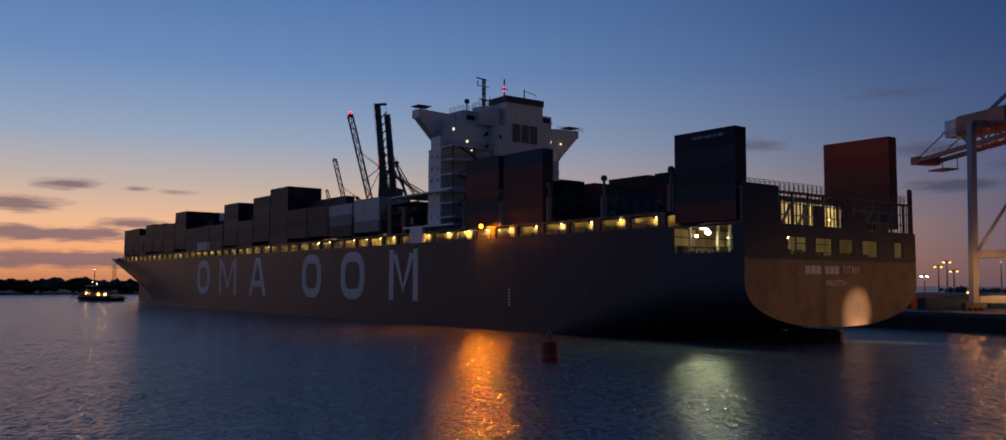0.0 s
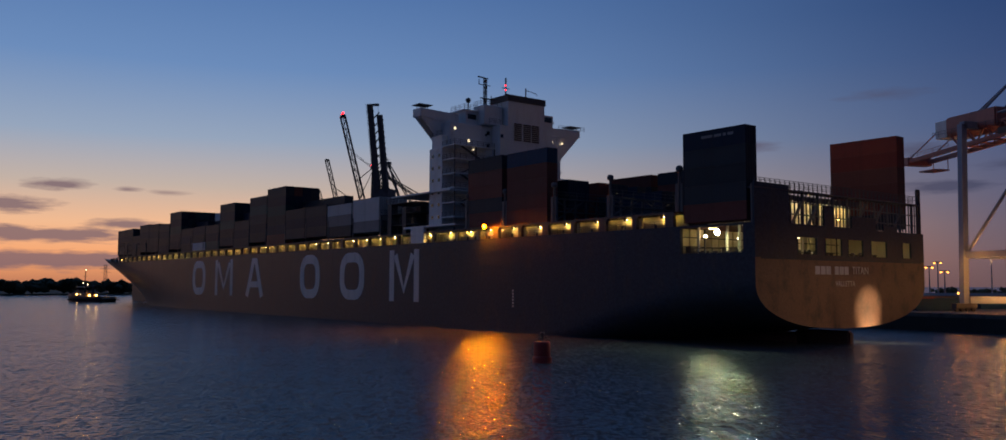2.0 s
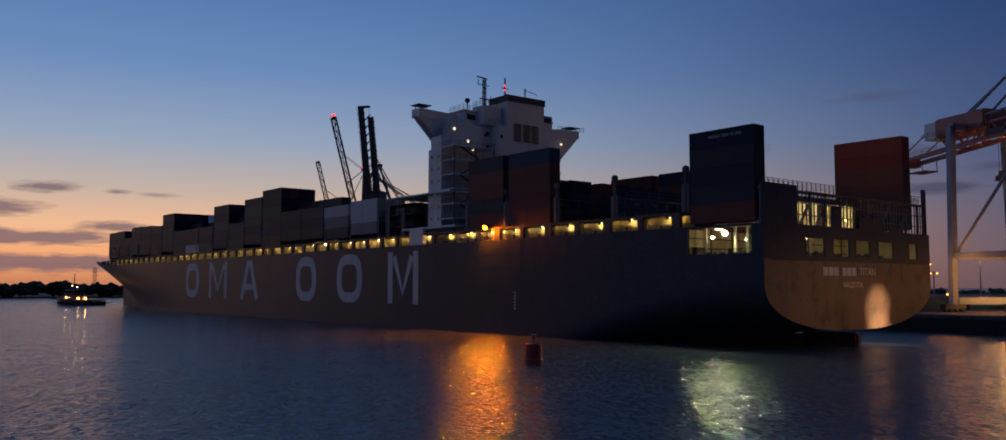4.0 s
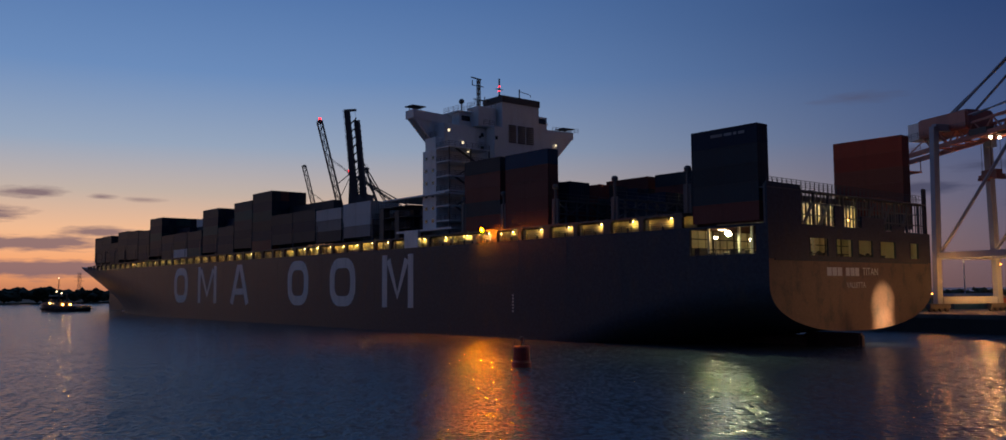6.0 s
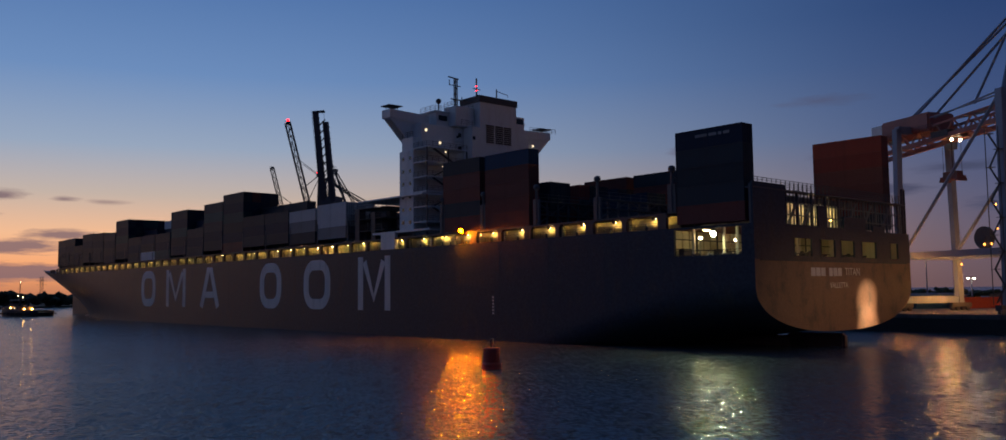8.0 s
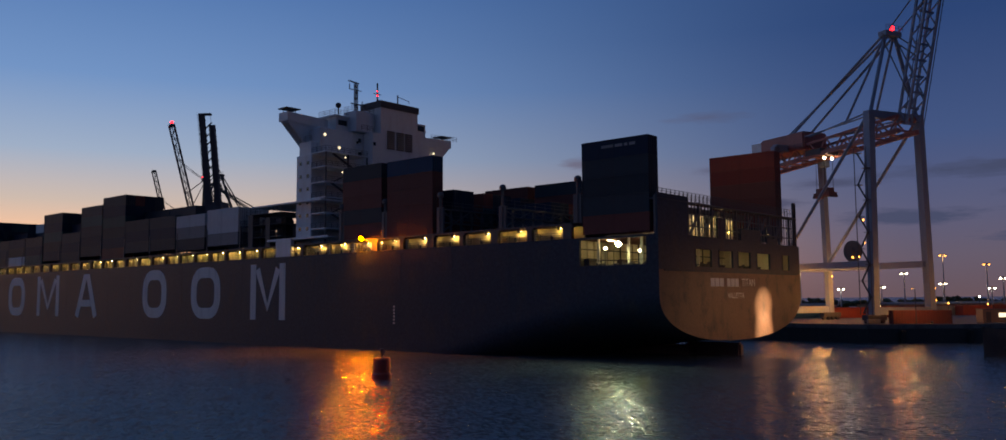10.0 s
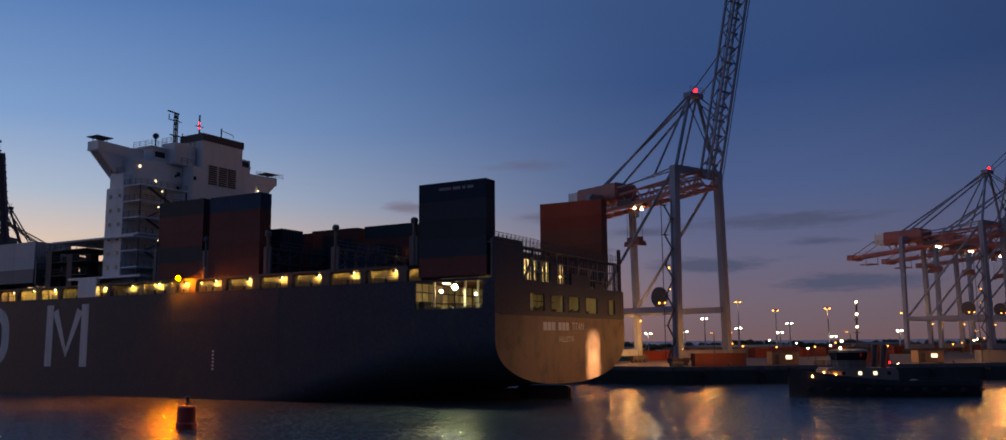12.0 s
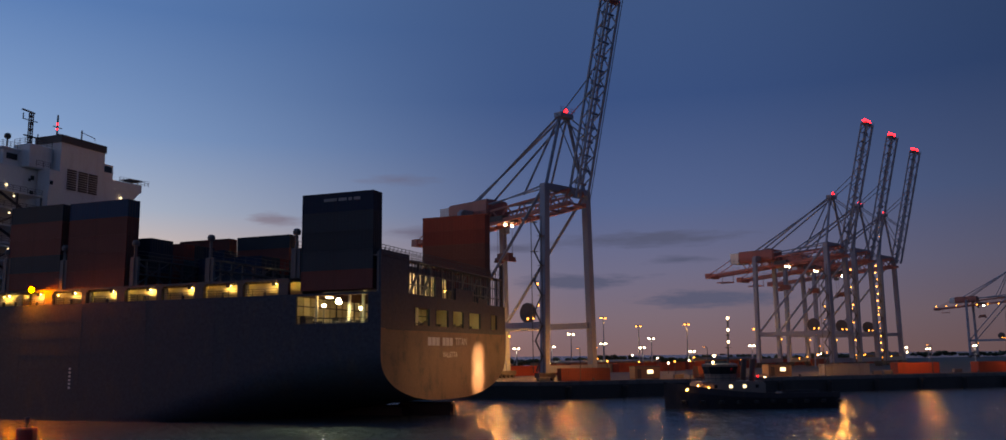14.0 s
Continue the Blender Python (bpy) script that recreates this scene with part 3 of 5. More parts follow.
glow_small = glow("passage_lamp_glow", (1.0, 0.5, 0.12), 14)


def lashing_bridges():
    """Tall steel lashing frames between the bays."""
    for x, top, half in ((13.2, 23.2, 22.6), (27.4, 22.6, 22.6), (40.9, 23.4, 22.6), (54.5, 23.6, 22.6), (66.2, 24.5, 22.6)):
        bm = bmesh.new()
        n = 18
        for i in range(n + 1):
            y = half * (1 - 2 * i / n)
            beam(bm, (x, y, 19.3), (x, y, top), 0.28)
        for i in range(0, n, 3):
            y0, y1 = half * (1 - 2 * i / n), half * (1 - 2 * (i + 3) / n)
            beam(bm, (x, y0, 19.3), (x, y1, top), 0.16)
            beam(bm, (x, y1, 19.3), (x, y0, top), 0.16)
        for z in (21.2, top):
            box(bm, x - 0.45, x + 0.45, -half, half, z - 0.15, z)
            rail(bm, (x - 0.4, half, z), (x - 0.4, -half, z), 1.1, 2.5)
        for y in (half - 0.2, -half + 0.2):
            box(bm, x - 0.7, x + 0.7, y - 0.2, y + 0.2, 19.3, top + 0.2)
            for z in range(20, int(top)):
                beam(bm, (x - 0.9, y, z + 0.3), (x + 0.9, y, z + 0.3), 0.1)
        bridge = part("lashing_bridge", bm, LATTICE, ship, "dark steel lashing bridge with catwalks")
        for y in (half - 0.2, -half + 0.2):
            bm = bmesh.new()
            lathe(bm, [(0.22, top), (0.22, 25.2), (0.5, 25.25), (0.55, 25.7), (0.4, 26.0), (0.15, 26.1)], 12, (x, y, 0))
            part("vent_post", bm, LATTICE, bridge)
    for i in range(22):
        x = 99.6 + i * 12.75 if i else 99.6
        if x > 318:
            break
        bm = bmesh.new()
        for y in (22.4, 20.2, 17.8, 12, 6, 0, -6, -12, -20, -22.4):
            if abs(y) < half_breadth(x, 19):
                beam(bm, (x, y, 19.3), (x, y, 24.0), 0.3)
        w = min(22.4, half_breadth(x, 19) - 0.2)
        for z in (21.6, 24.0):
            box(bm, x - 0.35, x + 0.35, -w, w, z - 0.15, z)
        rail(bm, (x, w, 24), (x, -w, 24), 1.1, 3)
        part("lashing_bridge", bm, LATTICE, ship, "dark steel lashing bridge with catwalks")


def stern_frame():
    """The framed steelwork over the transom with its catwalk and rail."""
    bm = bmesh.new()
    box(bm, 0.1, 0.4, 14.7, 22.7, DECK, 22.6)
    box(bm, 0.1, 0.4, 3.6, 6.0, DECK, 20.2)
    box(bm, 0.1, 0.35, -8.2, -1.4, DECK, 19.0)
    box(bm, 0.1, 0.35, -14.5, -10.5, DECK, 18.0)
    for y0, y1 in ((14.7, 6.0), (3.6, -1.4)):
        box(bm, 0.1, 0.35, y1, y0, DECK, 17.25)
    part("stern_screen", bm, HULL, ship, "dark steel screen plates over the transom")
    bm = bmesh.new()
    n = 46
    for i in range(n + 1):
        y = 22.4 - 44.6 * i / n
        top = 22.3 - 0.6 * i / n
        beam(bm, (0.6, y, DECK), (0.6, y, top), 0.15 if i % 4 else 0.34)
    for z in (18.7, 20.4):
        beam(bm, (0.6, 22.4, z), (0.6, -22.2, z - 0.3), 0.16)
    for y in (13.5, 9.5, -3, -8, -14):
        beam(bm, (0.62, y, DECK), (0.62, y - 3.2, 21.2), 0.28)
    box(bm, 0.1, 1.6, -22.3, 22.6, 21.75, 21.95)
    part("lashing_bridge", bm, LATTICE, ship, "aft lashing bridge, dark steel posts and braces")
    for x in (0.15, 1.55):
        bm = bmesh.new()
        rail(bm, (x, 22.5, 21.95), (x, -22.2, 21.95), 1.25, 1.15, 2, 0.07)
        part("guard_rail", bm, STEEL, ship)
    bm = bmesh.new()
    for y in (-21.9, -22.7):
        beam(bm, (0.5, y, 16), (0.5, y, 24.4), 0.3)
    beam(bm, (0.5, -21.9, 24.4), (0.5, -22.7, 24.4), 0.3)
    for z in range(17, 24):
        beam(bm, (0.5, -21.9, z), (0.5, -22.7, z), 0.12)
    part("corner_ladder", bm, STEEL, ship)
    # lit cream deck house ahead of the catwalk, seen between the posts
    bm = bmesh.new()
    box(bm, 5.6, 12.0, -10.0, 17.5, DECK - 0.05, 21.4)
    part("deck_house", bm, CREAM, ship, "cream deck house lit from the catwalk")
    for y in (12, 7, 1.5, -3, -7):
        part("deckhead_light", bm_box(3.2, 3.4, y - 0.8, y + 0.8, 21.3, 21.43), ROOMC, ship, "lit strip light under the catwalk")
    part("light_shade", bm_box(3.0, 3.06, -9, 14, 20.9, 21.75), STEEL, ship)
    part("passage_lamp", bm_ball((0.9, 1.0, 18.4), 0.12), glow_small, ship, "small orange deck lamp")
    for y in (10.2, 3.4):
        bm = bmesh.new()
        beam(bm, (3.4, y, DECK), (3.4, y, 20.8), 0.5)
        part("pillar", bm, STEEL, ship)


def accommodation():
    """Superstructure: deck house, bridge with wings, funnel casing, masts."""
    bm = bmesh.new()
    box(bm, 79.5, 84.4, -13.5, 19.6, 19.3, 37.2)
    box(bm, 79.8, 84.4, -12.6, 17.4, 37.2, 43.0)
    box(bm, 80.5, 84.4, 17.4, 19.0, 37.2, 40.0)
    bmesh.ops.bevel(bm, geom=bm.edges[:], offset=0.12, segments=1, affect="EDGES")
    house = part("deck_house", bm, WHITE, ship, "tall white accommodation block")
    bm = bmesh.new()
    box(bm, 83, 86.0, -16, 16, 42.9, 43.15)
    for s in (1, -1):
        box(bm, 83.1, 85.9, min(s * 16, s * 22.7), max(s * 16, s * 22.7), 43.95, 44.15)
    box(bm, 81.0, 85.8, -12, 12.6, 43.15, 46.0)
    box(bm, 80.6, 86.2, -12.4, 13.2, 46.0, 46.3)
    part("wheelhouse", bm, WHITE, ship, "white wheelhouse over the accommodation")
    for s in (1, -1):
        bm = bmesh.new()
        # tapering wing with its bulwark and bracket
        prof = [(13, 43.15), (22.8, 44.0), (22.8, 45.7), (13, 45.4)]
        for x0, x1 in ((83.0, 83.15), (85.85, 86.0)):
            a = [bm.verts.new((x0, s * y, z)) for y, z in prof]
            b = [bm.verts.new((x1, s * y, z)) for y, z in prof]
            bm.faces.new(a)
            bm.faces.new(b[::-1])
            for i in range(4):
                j = (i + 1) % 4
                bm.faces.new((a[i], b[i], b[j], a[j]))
        box(bm, 83.15, 85.85, s * 22.7 - 0.1, s * 22.7 + 0.1, 44.0, 45.7)
        prof = [(15.8, 37.2), (22.6, 44.0), (15.8, 44.0)]
        for x0, x1 in ((83.2, 83.5), (85.4, 85.7)):
            a = [bm.verts.new((x0, s * y, z)) for y, z in prof]
            b = [bm.verts.new((x1, s * y, z)) for y, z in prof]
            bm.faces.new(a)
            bm.faces.new(b[::-1])
            for i in range(3):
                j = (i + 1) % 3
                bm.faces.new((a[i], b[i], b[j], a[j]))
        wing = part("bridge_wing", bm, WHITE, ship, "white bridge wing on a tapered bracket")
        bm = bmesh.new()
        box(bm, 83.0, 86.0, s * 21.4 - 1.7, s * 21.4 + 1.7, 46.45, 46.62)
        for dx in (83.6, 85.4):
            for dy in (-0.8, 0.8):
                beam(bm, (dx, s * 21.4 + dy, 44.1), (dx, s * 21.4 + dy, 46.45), 0.12)
        part("awning", bm, STEEL, wing)
        part("wing_lamp", bm_ball((82.8, s * 16.9, 42.0), 0.22), PORTHOLE, wing)
    bm = bmesh.new()
    box(bm, 76.8, 83, -6.2, 4.2, 43.0, 48.6)
    casing = part("funnel_casing", bm, WHITE, ship, "white funnel casing with dark louvres")
    bm = bmesh.new()
    box(bm, 76.6, 83.2, -6.4, 4.4, 48.6, 50.0)
    part("funnel_top", bm, STEEL, casing, "soot black funnel top")
    for i in range(4):
        y = 2.6 - i * 1.8
        bm = bmesh.new()
        beam(bm, (79.5, y, 50.0), (79.5, y, 50.7), 0.8, sides=12)
        part("exhaust_pipe", bm, STEEL, casing)
    for y0 in (2.6, 0.0, -2.4):
        bm = bmesh.new()
        for k in range(9):
            z = 40.0 + k * 0.44
            box(bm, 76.5, 76.69, y0 - 2.0, y0, z, z + 0.26)
        part("louvre", bm, STEEL, house, "dark slatted engine room louvre")
    bm = bmesh.new()
    box(bm, 76.7, 79.6, -8.5, 6.5, 34.0, 43)
    part("casing_base", bm, WHITE, house)
    # deck ledges, rails and rows of small dark windows on the aft face
    for z in (25.4, 28.4, 31.4, 34.4, 37.3, 40.1):
        part("deck_ledge", bm_box(79.3, 79.5, -13.6, 8.9, z - 0.1, z + 0.1), WHITE, house)
        for i in range(7):
            y = 7.6 - i * 3.0
            if z < 34 or not -8.6 < y < 6.6:
                part("window", bm_box(79.42, 79.56, y - 0.35, y + 0.35, z + 0.9, z + 1.7), DARKGLASS, house)
    bm = bmesh.new()
    box(bm, 78.5, 82.6, 4.45, 9.4, 43.15, 47.4)
    bmesh.ops.bevel(bm, geom=bm.edges[:], offset=0.1, segments=1, affect="EDGES")
    part("casing_step", bm, WHITE, house)
    bm = bmesh.new()
    rail(bm, (78.6, 9.3, 47.4), (78.6, 4.6, 47.4), 1.1, 1.2, 3)
    rail(bm, (78.6, 9.3, 47.4), (82.5, 9.3, 47.4), 1.1, 1.2, 3)
    part("guard_rail", bm, STEEL, house)
    bm = bmesh.new()
    box(bm, 79.0, 82.6, -10.6, -6.5, 43.15, 47.2)
    part("casing_step", bm, WHITE, house)
    part("window", bm_box(78.9, 79.02, -10.2, -7.0, 45.6, 46.8), DARKGLASS, house)
    bm = bmesh.new()
    rail(bm, (79.0, -12.4, 44.2), (79.0, -20.5, 44.6), 1.1, 1.2, 3)
    rail(bm, (76.7, 6.4, 43.0), (76.7, 9.4, 43.0), 1.1, 1.2, 3)
    part("guard_rail", bm, STEEL, house)
    for y, z in ((6.6, 40.6), (-3.0, 36.2), (3.2, 36.2), (0.2, 36.2)):
        part("window", bm_box(76.6, 76.72, y - 0.3 - 0.6 * (y > 6), y + 0.3 - 0.6 * (y > 6), z - 0.35, z + 0.35), DARKGLASS, house)
    # balconies and outside stairs on the aft port corner
    for k, z in enumerate((22.4, 25.4, 28.4, 31.4, 34.4, 37.3)):
        bm = bmesh.new()
        box(bm, 75.0, 79.5, 9.0, 19.6, z - 0.12, z + 0.1)
        part("balcony", bm, WHITE, house)
        bm = bmesh.new()
        rail(bm, (75.1, 9.2, z), (75.1, 19.5, z), 1.1, 1.5, 3)
        rail(bm, (75.1, 19.5, z), (79.5, 19.5, z), 1.1, 1.5, 3)
        part("guard_rail", bm, STEEL, house)
        if k < 5:
            bm = bmesh.new()
            s = 1 if k % 2 else -1
            beam(bm, (76.0, 14.5 + s * 3, z), (76.0, 14.5 - s * 3, z + 3), 0.7, 0.15)
            part("stair", bm, STEEL, house)
    bm = bmesh.new()
    for y in (9.2, 14, 19.4):
        beam(bm, (75.2, y, 19.3), (75.2, y, 37.2), 0.22)
    part("balcony_post", bm, STEEL, house)
    for s in (1,):
        bm = bmesh.new()
        rail(bm, (80.6, 18.9, 40.0), (84.3, 18.9, 40.0), 1.1, 1.5, 3)
        rail(bm, (80.8, 13.0, 46.3), (80.8, -12.2, 46.3), 1.1, 1.5, 3)
        rail(bm, (80.8, 13.0, 46.3), (86.0, 13.0, 46.3), 1.1, 1.5, 3)
        part("guard_rail", bm, STEEL, house)
    # lit and dark windows on the aft face
    for i, (y, z) in enumerate(((16.2, 41.6), (12.6, 39.3), (13.6, 35.0), (8.0, 41.0), (-11, 41.5), (-11, 36), (-12, 32), (8.0, 34), (8.0, 38))):
        bm = bmesh.new()
        box(bm, 79.38 if z < 37 else 79.7, 79.53 if z < 37 else 79.83, y - 0.22, y + 0.22, z - 0.24, z + 0.24)
        part("window", bm, PORTHOLE if i in (0, 1, 4) else DARKGLASS, house, "small lit cabin window" if i in (0, 1, 4) else "")
    for k in range(6):
        for x in (80.6, 83.0):
            part("window", bm_box(x - 0.35, x + 0.35, 19.55, 19.66, 22.2 + k * 2.6, 22.9 + k * 2.6), DARKGLASS, house)
    for i in range(8):
        y = 10.9 - i * 2.9
        part("window", bm_box(80.92, 81.02, y - 1.1, y + 1.1, 44.3, 45.4), DARKGLASS, house)
    for y, z in ((14.6, 36.6), (15.3, 33.6), (15.0, 27.4)):
        part("balcony_lamp", bm_ball((75.3, y, z), 0.17), PORTHOLE, house, "small white balcony lamp")
    # masts, radar, radome, aerials
    bm = bmesh.new()
    lattice(bm, (82, 6.6, 46.3), (82, 6.6, 54.0), 0.5, 0.5, (0, 1, 0), 1.2, 0.14, 0.07)
    beam(bm, (82, 5.2, 52.6), (82, 8.4, 52.6), 0.14)
    beam(bm, (82, 5.9, 54.1), (82, 8.6, 54.3), 0.35, 0.2)
    beam(bm, (82, 8.3, 52.6), (82, 8.3, 53.7), 0.14)
    beam(bm, (82, 7.9, 49.6), (82, 4.4, 49.6), 0.3, 0.2)
    beam(bm, (82, 4.9, 46.3), (82, 4.9, 50.4), 0.14)
    part("radar_mast", bm, STEEL, ship, "dark radar mast with scanner")
    bm = bmesh.new()
    beam(bm, (81, 1.6, 50.0), (81, 1.6, 54.8), 0.24)
    beam(bm, (81, 0.6, 52.4), (81, 2.6, 52.4), 0.14)
    signal = part("signal_mast", bm, STEEL, ship, "signal mast with red lights")
    for z in (52.0, 53.0):
        part("mast_lamp", bm_ball((80.8, 1.8, z), 0.16), REDLAMP, signal, "red mast lamp")
    bm = bmesh.new()
    beam(bm, (81, -4.2, 50.0), (81, -4.2, 53.2), 0.2)
    beam(bm, (81, -4.2, 52.8), (81, -7.5, 52.3), 0.1)
    beam(bm, (81, -7.5, 52.3), (81, -7.5, 51.8), 0.08)
    part("aerial_mast", bm, STEEL, ship)
    bm = bmesh.new()
    beam(bm, (82, 11.2, 46.3), (82, 11.2, 48.2), 0.2)
    ball(bm, (82, 11.2, 48.6), 0.6)
    part("radome", bm, STEEL, ship, "satellite radome on a post")
    # platform aft on the starboard side
    bm = bmesh.new()
    box(bm, 80, 85, -21, -14, 32.8, 33.1)
    for x, y in ((80.3, -20.7), (84.7, -20.7), (80.3, -14.3)):
        beam(bm, (x, y, 19.3), (x, y, 32.8), 0.3)
    part("platform", bm, WHITE, ship)
    # gear below the house on the port side: stores, pipes and a small crane
    bm = bmesh.new()
    rng = random.Random(4)
    for i in range(26):
        x, y, z = rng.uniform(86, 98), rng.uniform(12, 21.5), 19.3
        w, h = rng.uniform(0.3, 1.0), rng.uniform(1.5, 7.0)
        box(bm, x - w, x + w, y - w, y + w, z, z + h)
    for z in (21.5, 24, 26.2):
        box(bm, 86, 98.5, 12, 21.8, z - 0.12, z)
        rail(bm, (86, 21.7, z), (98.5, 21.7, z), 1.1, 1.6, 2)
    part("deck_gear", bm, STEEL, ship, "steel lockers, pipes and catwalks ahead of the house")
    bm = bmesh.new()
    box(bm, 74.8, 98, 9, 20.8, 27.7, 28.0)
    part("boat_deck", bm, WHITE, ship)


def lettering(text, x, y, z, size, parent):
    """Painted words on the transom, read from astern."""
    data = bpy.data.curves.new("writing", "FONT")
    data.body, data.size, data.extrude = text, size, 0.008
    data.align_x, data.align_y = "CENTER", "CENTER"
    tmp = new("writing", data)
    me = bpy.data.meshes.new_from_object(tmp.evaluated_get(bpy.context.evaluated_depsgraph_get()))
    bpy.data.objects.remove(tmp)
    me.materials.clear()
    me.materials.append(MARKING)
    ob = new("writing", me)
    ob.parent = parent
    ob.matrix_basis = pose(x, y, z, 90, 0, -90)
    return ob


def markings(hull):
    # large painted panels on the side in the colour of the line's mark: plain frames and bars
    y = HB + 0.01
    low, high, w = 4.9, 15.9, 2.3

    def panel(bars):
        bm = bmesh.new()
        for x0, x1, z0, z1 in bars:
            box(bm, x0, x1, y - 0.02, y + 0.012, z0, z1)
        part("painted_panel", bm, MARKING, hull, "large white painted shape on the hull")

    def ribbon(path, wide, closed=False):
        """A band of even width along a path in the plane of the side."""
        bm = bmesh.new()
        pts = [Vector((px, 0, pz)) for px, pz in path]
        n = len(pts)
        rings = []
        for i, p in enumerate(pts):
            before = pts[i - 1] if (i or closed) else p
            after = pts[(i + 1) % n] if (i < n - 1 or closed) else p
            d = (after - before).normalized()
            off = Vector((d.z, 0, -d.x)) * wide / 2
            rings.append([bm.verts.new((q.x, yy, q.z)) for q, yy in ((p + off, y - 0.02), (p + off, y + 0.012), (p - off, y + 0.012), (p - off, y - 0.02))])
        for i in range(n if closed else n - 1):
            r0, r1 = rings[i], rings[(i + 1) % n]
            for j in range(4):
                k = (j + 1) % 4
                bm.faces.new((r0[j], r1[j], r1[k], r0[k]))
        if not closed:
            bm.faces.new(rings[0])
            bm.faces.new(rings[-1][::-1])
        part("painted_panel", bm, MARKING, hull, "large white painted shape on the hull")

    for x0, x1 in ((210.5, 222.5), (128.8, 140.0), (106.2, 118.0)):
        c = 3.2
        path = []
        for cx, cz, start in ((x1 - w / 2 - c, high - w / 2 - c, 0), (x0 + w / 2 + c, high - w / 2 - c, 90), (x0 + w / 2 + c, low + w / 2 + c, 180), (x1 - w / 2 - c, low + w / 2 + c, 270)):
            for k in range(6):
                g = radians(start + 18 * k)
                path.append((cx + c * math.cos(g), cz + c * math.sin(g)))
        ribbon(path, w, True)
    for x0, x1 in ((187.0, 201.5), (83.0, 94.9)):
        mid = (x0 + x1) / 2
        panel([(x0, x0 + w * 0.85, low, high)])
        panel([(x1 - w * 0.85, x1, low, high)])
        ribbon([(x0 + w * 0.9 + 0.4, high - 1.0), (mid, low + 2.4), (x1 - w * 0.9 - 0.4, high - 1.0)], w * 0.7)
    ribbon([(164.8, low), (169.4, high - 0.6), (171.0, high - 0.6), (175.6, low)], w * 0.9)
    panel([(167.4, 173.0, low + 2.6, low + 4.3)])
    # draught marks and the load line as small plain bars
    for k in range(6):
        bm = bmesh.new()
        box(bm, 51.5, 51.9, y - 0.02, y + 0.012, 4.6 + k * 0.55, 4.9 + k * 0.55)
        part("draught_mark", bm, MARKING, hull)
    # name on the transom: bars for the line's mark, then the words that can be read
    for a, b in ((8.8, 7.6), (7.4, 6.2), (6.0, 4.8), (3.8, 2.7), (2.5, 1.4), (1.2, 0.1)):
        bm = bmesh.new()
        box(bm, -0.012, 0.01, b, a, 10.2, 11.4)
        part("painted_bar", bm, MARKING, hull)
    lettering("TITAN", -0.004, -3.2, 10.8, 1.6, hull)
    lettering("VALLETTA", -0.004, 1.0, 8.85, 1.15, hull)


hull = build_hull()
mooring_deck()
side_passage()
lashing_bridges()
stern_frame()
accommodation()
markings(hull)


# ---- containers on the ship ----
BOX_L, BOX_W, BOX_H = 12.19, 2.44, 2.59


def container_meshes(colour):
    """Corrugated body, two doors and lock bars of a forty-foot box; x along it, doors at x 0."""
    bm = bmesh.new()
    L, W, H = BOX_L, BOX_W, BOX_H
    for y in (0, W - 0.16):
        for x in (0, L - 0.16):
            box(bm, x, x + 0.16, y, y + 0.16, 0, H)
        for z in (0, H - 0.14):
            box(bm, 0.16, L - 0.16, y, y + 0.16, z, z + 0.14)
    for x in (0, L - 0.16):
        for z in (0, H - 0.14):
            box(bm, x, x + 0.16, 0.16, W - 0.16, z, z + 0.14)
    # corrugated sides
    n = 40
    for y, d in ((0.03, 0.014), (W - 0.03, -0.014)):
        prev = None
        for i in range(n * 2 + 1):
            x = 0.16 + (L - 0.32) * i / (2 * n)
            yy = y + (d if (i // 2) % 2 else 0)
            cur = (bm.verts.new((x, yy, 0.14)), bm.verts.new((x, yy, H - 0.14)))
            if prev:
                bm.faces.new((prev[0], cur[0], cur[1], prev[1]))
            prev = cur
    box(bm, 0.16, L - 0.06, 0.1, W - 0.1, H - 0.10, H - 0.03)
    box(bm, 0.16, L - 0.06, 0.1, W - 0.1, 0.03, 0.1)
    box(bm, L - 0.08, L - 0.04, 0.16, W - 0.16, 0.14, H - 0.14)
    body = mesh_of("body", bm, BOXES[colour])
    bm = bmesh.new()
    box(bm, 0.03, 0.08, 0.17, W / 2 - 0.01, 0.15, H - 0.15)
    door = mesh_of("door", bm, BOXES[colour])
    bm = bmesh.new()
    for y in (0.42, 0.95):
        beam(bm, (0.0, y, 0.1), (0.0, y, H - 0.1), 0.045)
    bars = mesh_of("lock_bar", bm, STEEL)
    return body, door, bars


BOX_WORDS = {"navy": "dark navy blue", "rust": "red-brown", "brown": "dark brown", "teal": "dark teal", "grey": "grey", "white": "off-white", "blue": "blue", "slate": "dark slate grey"}
protos = {}


def container(colour, m, where="stacked on the ship", group="containers on the ship"):
    if colour not in protos:
        body, door, bars = container_meshes(colour)
        ob = thing("container", f"{BOX_WORDS[colour]} corrugated forty-foot container {where}", "container", m, group)
        for name, me, y in (("body", body, 0), ("door", door, 0), ("door", door, BOX_W / 2 - 0.16), ("lock_bar", bars, 0), ("lock_bar", bars, BOX_W / 2 - 0.16)):
            c = new(name, me)
            c.parent = ob
            c.location = (0, y, 0)
        protos[colour] = ob
        return ob
    ob = copy_thing(protos[colour], m)
    return tagged(ob, f"{BOX_WORDS[colour]} corrugated forty-foot container {where}", group=group)


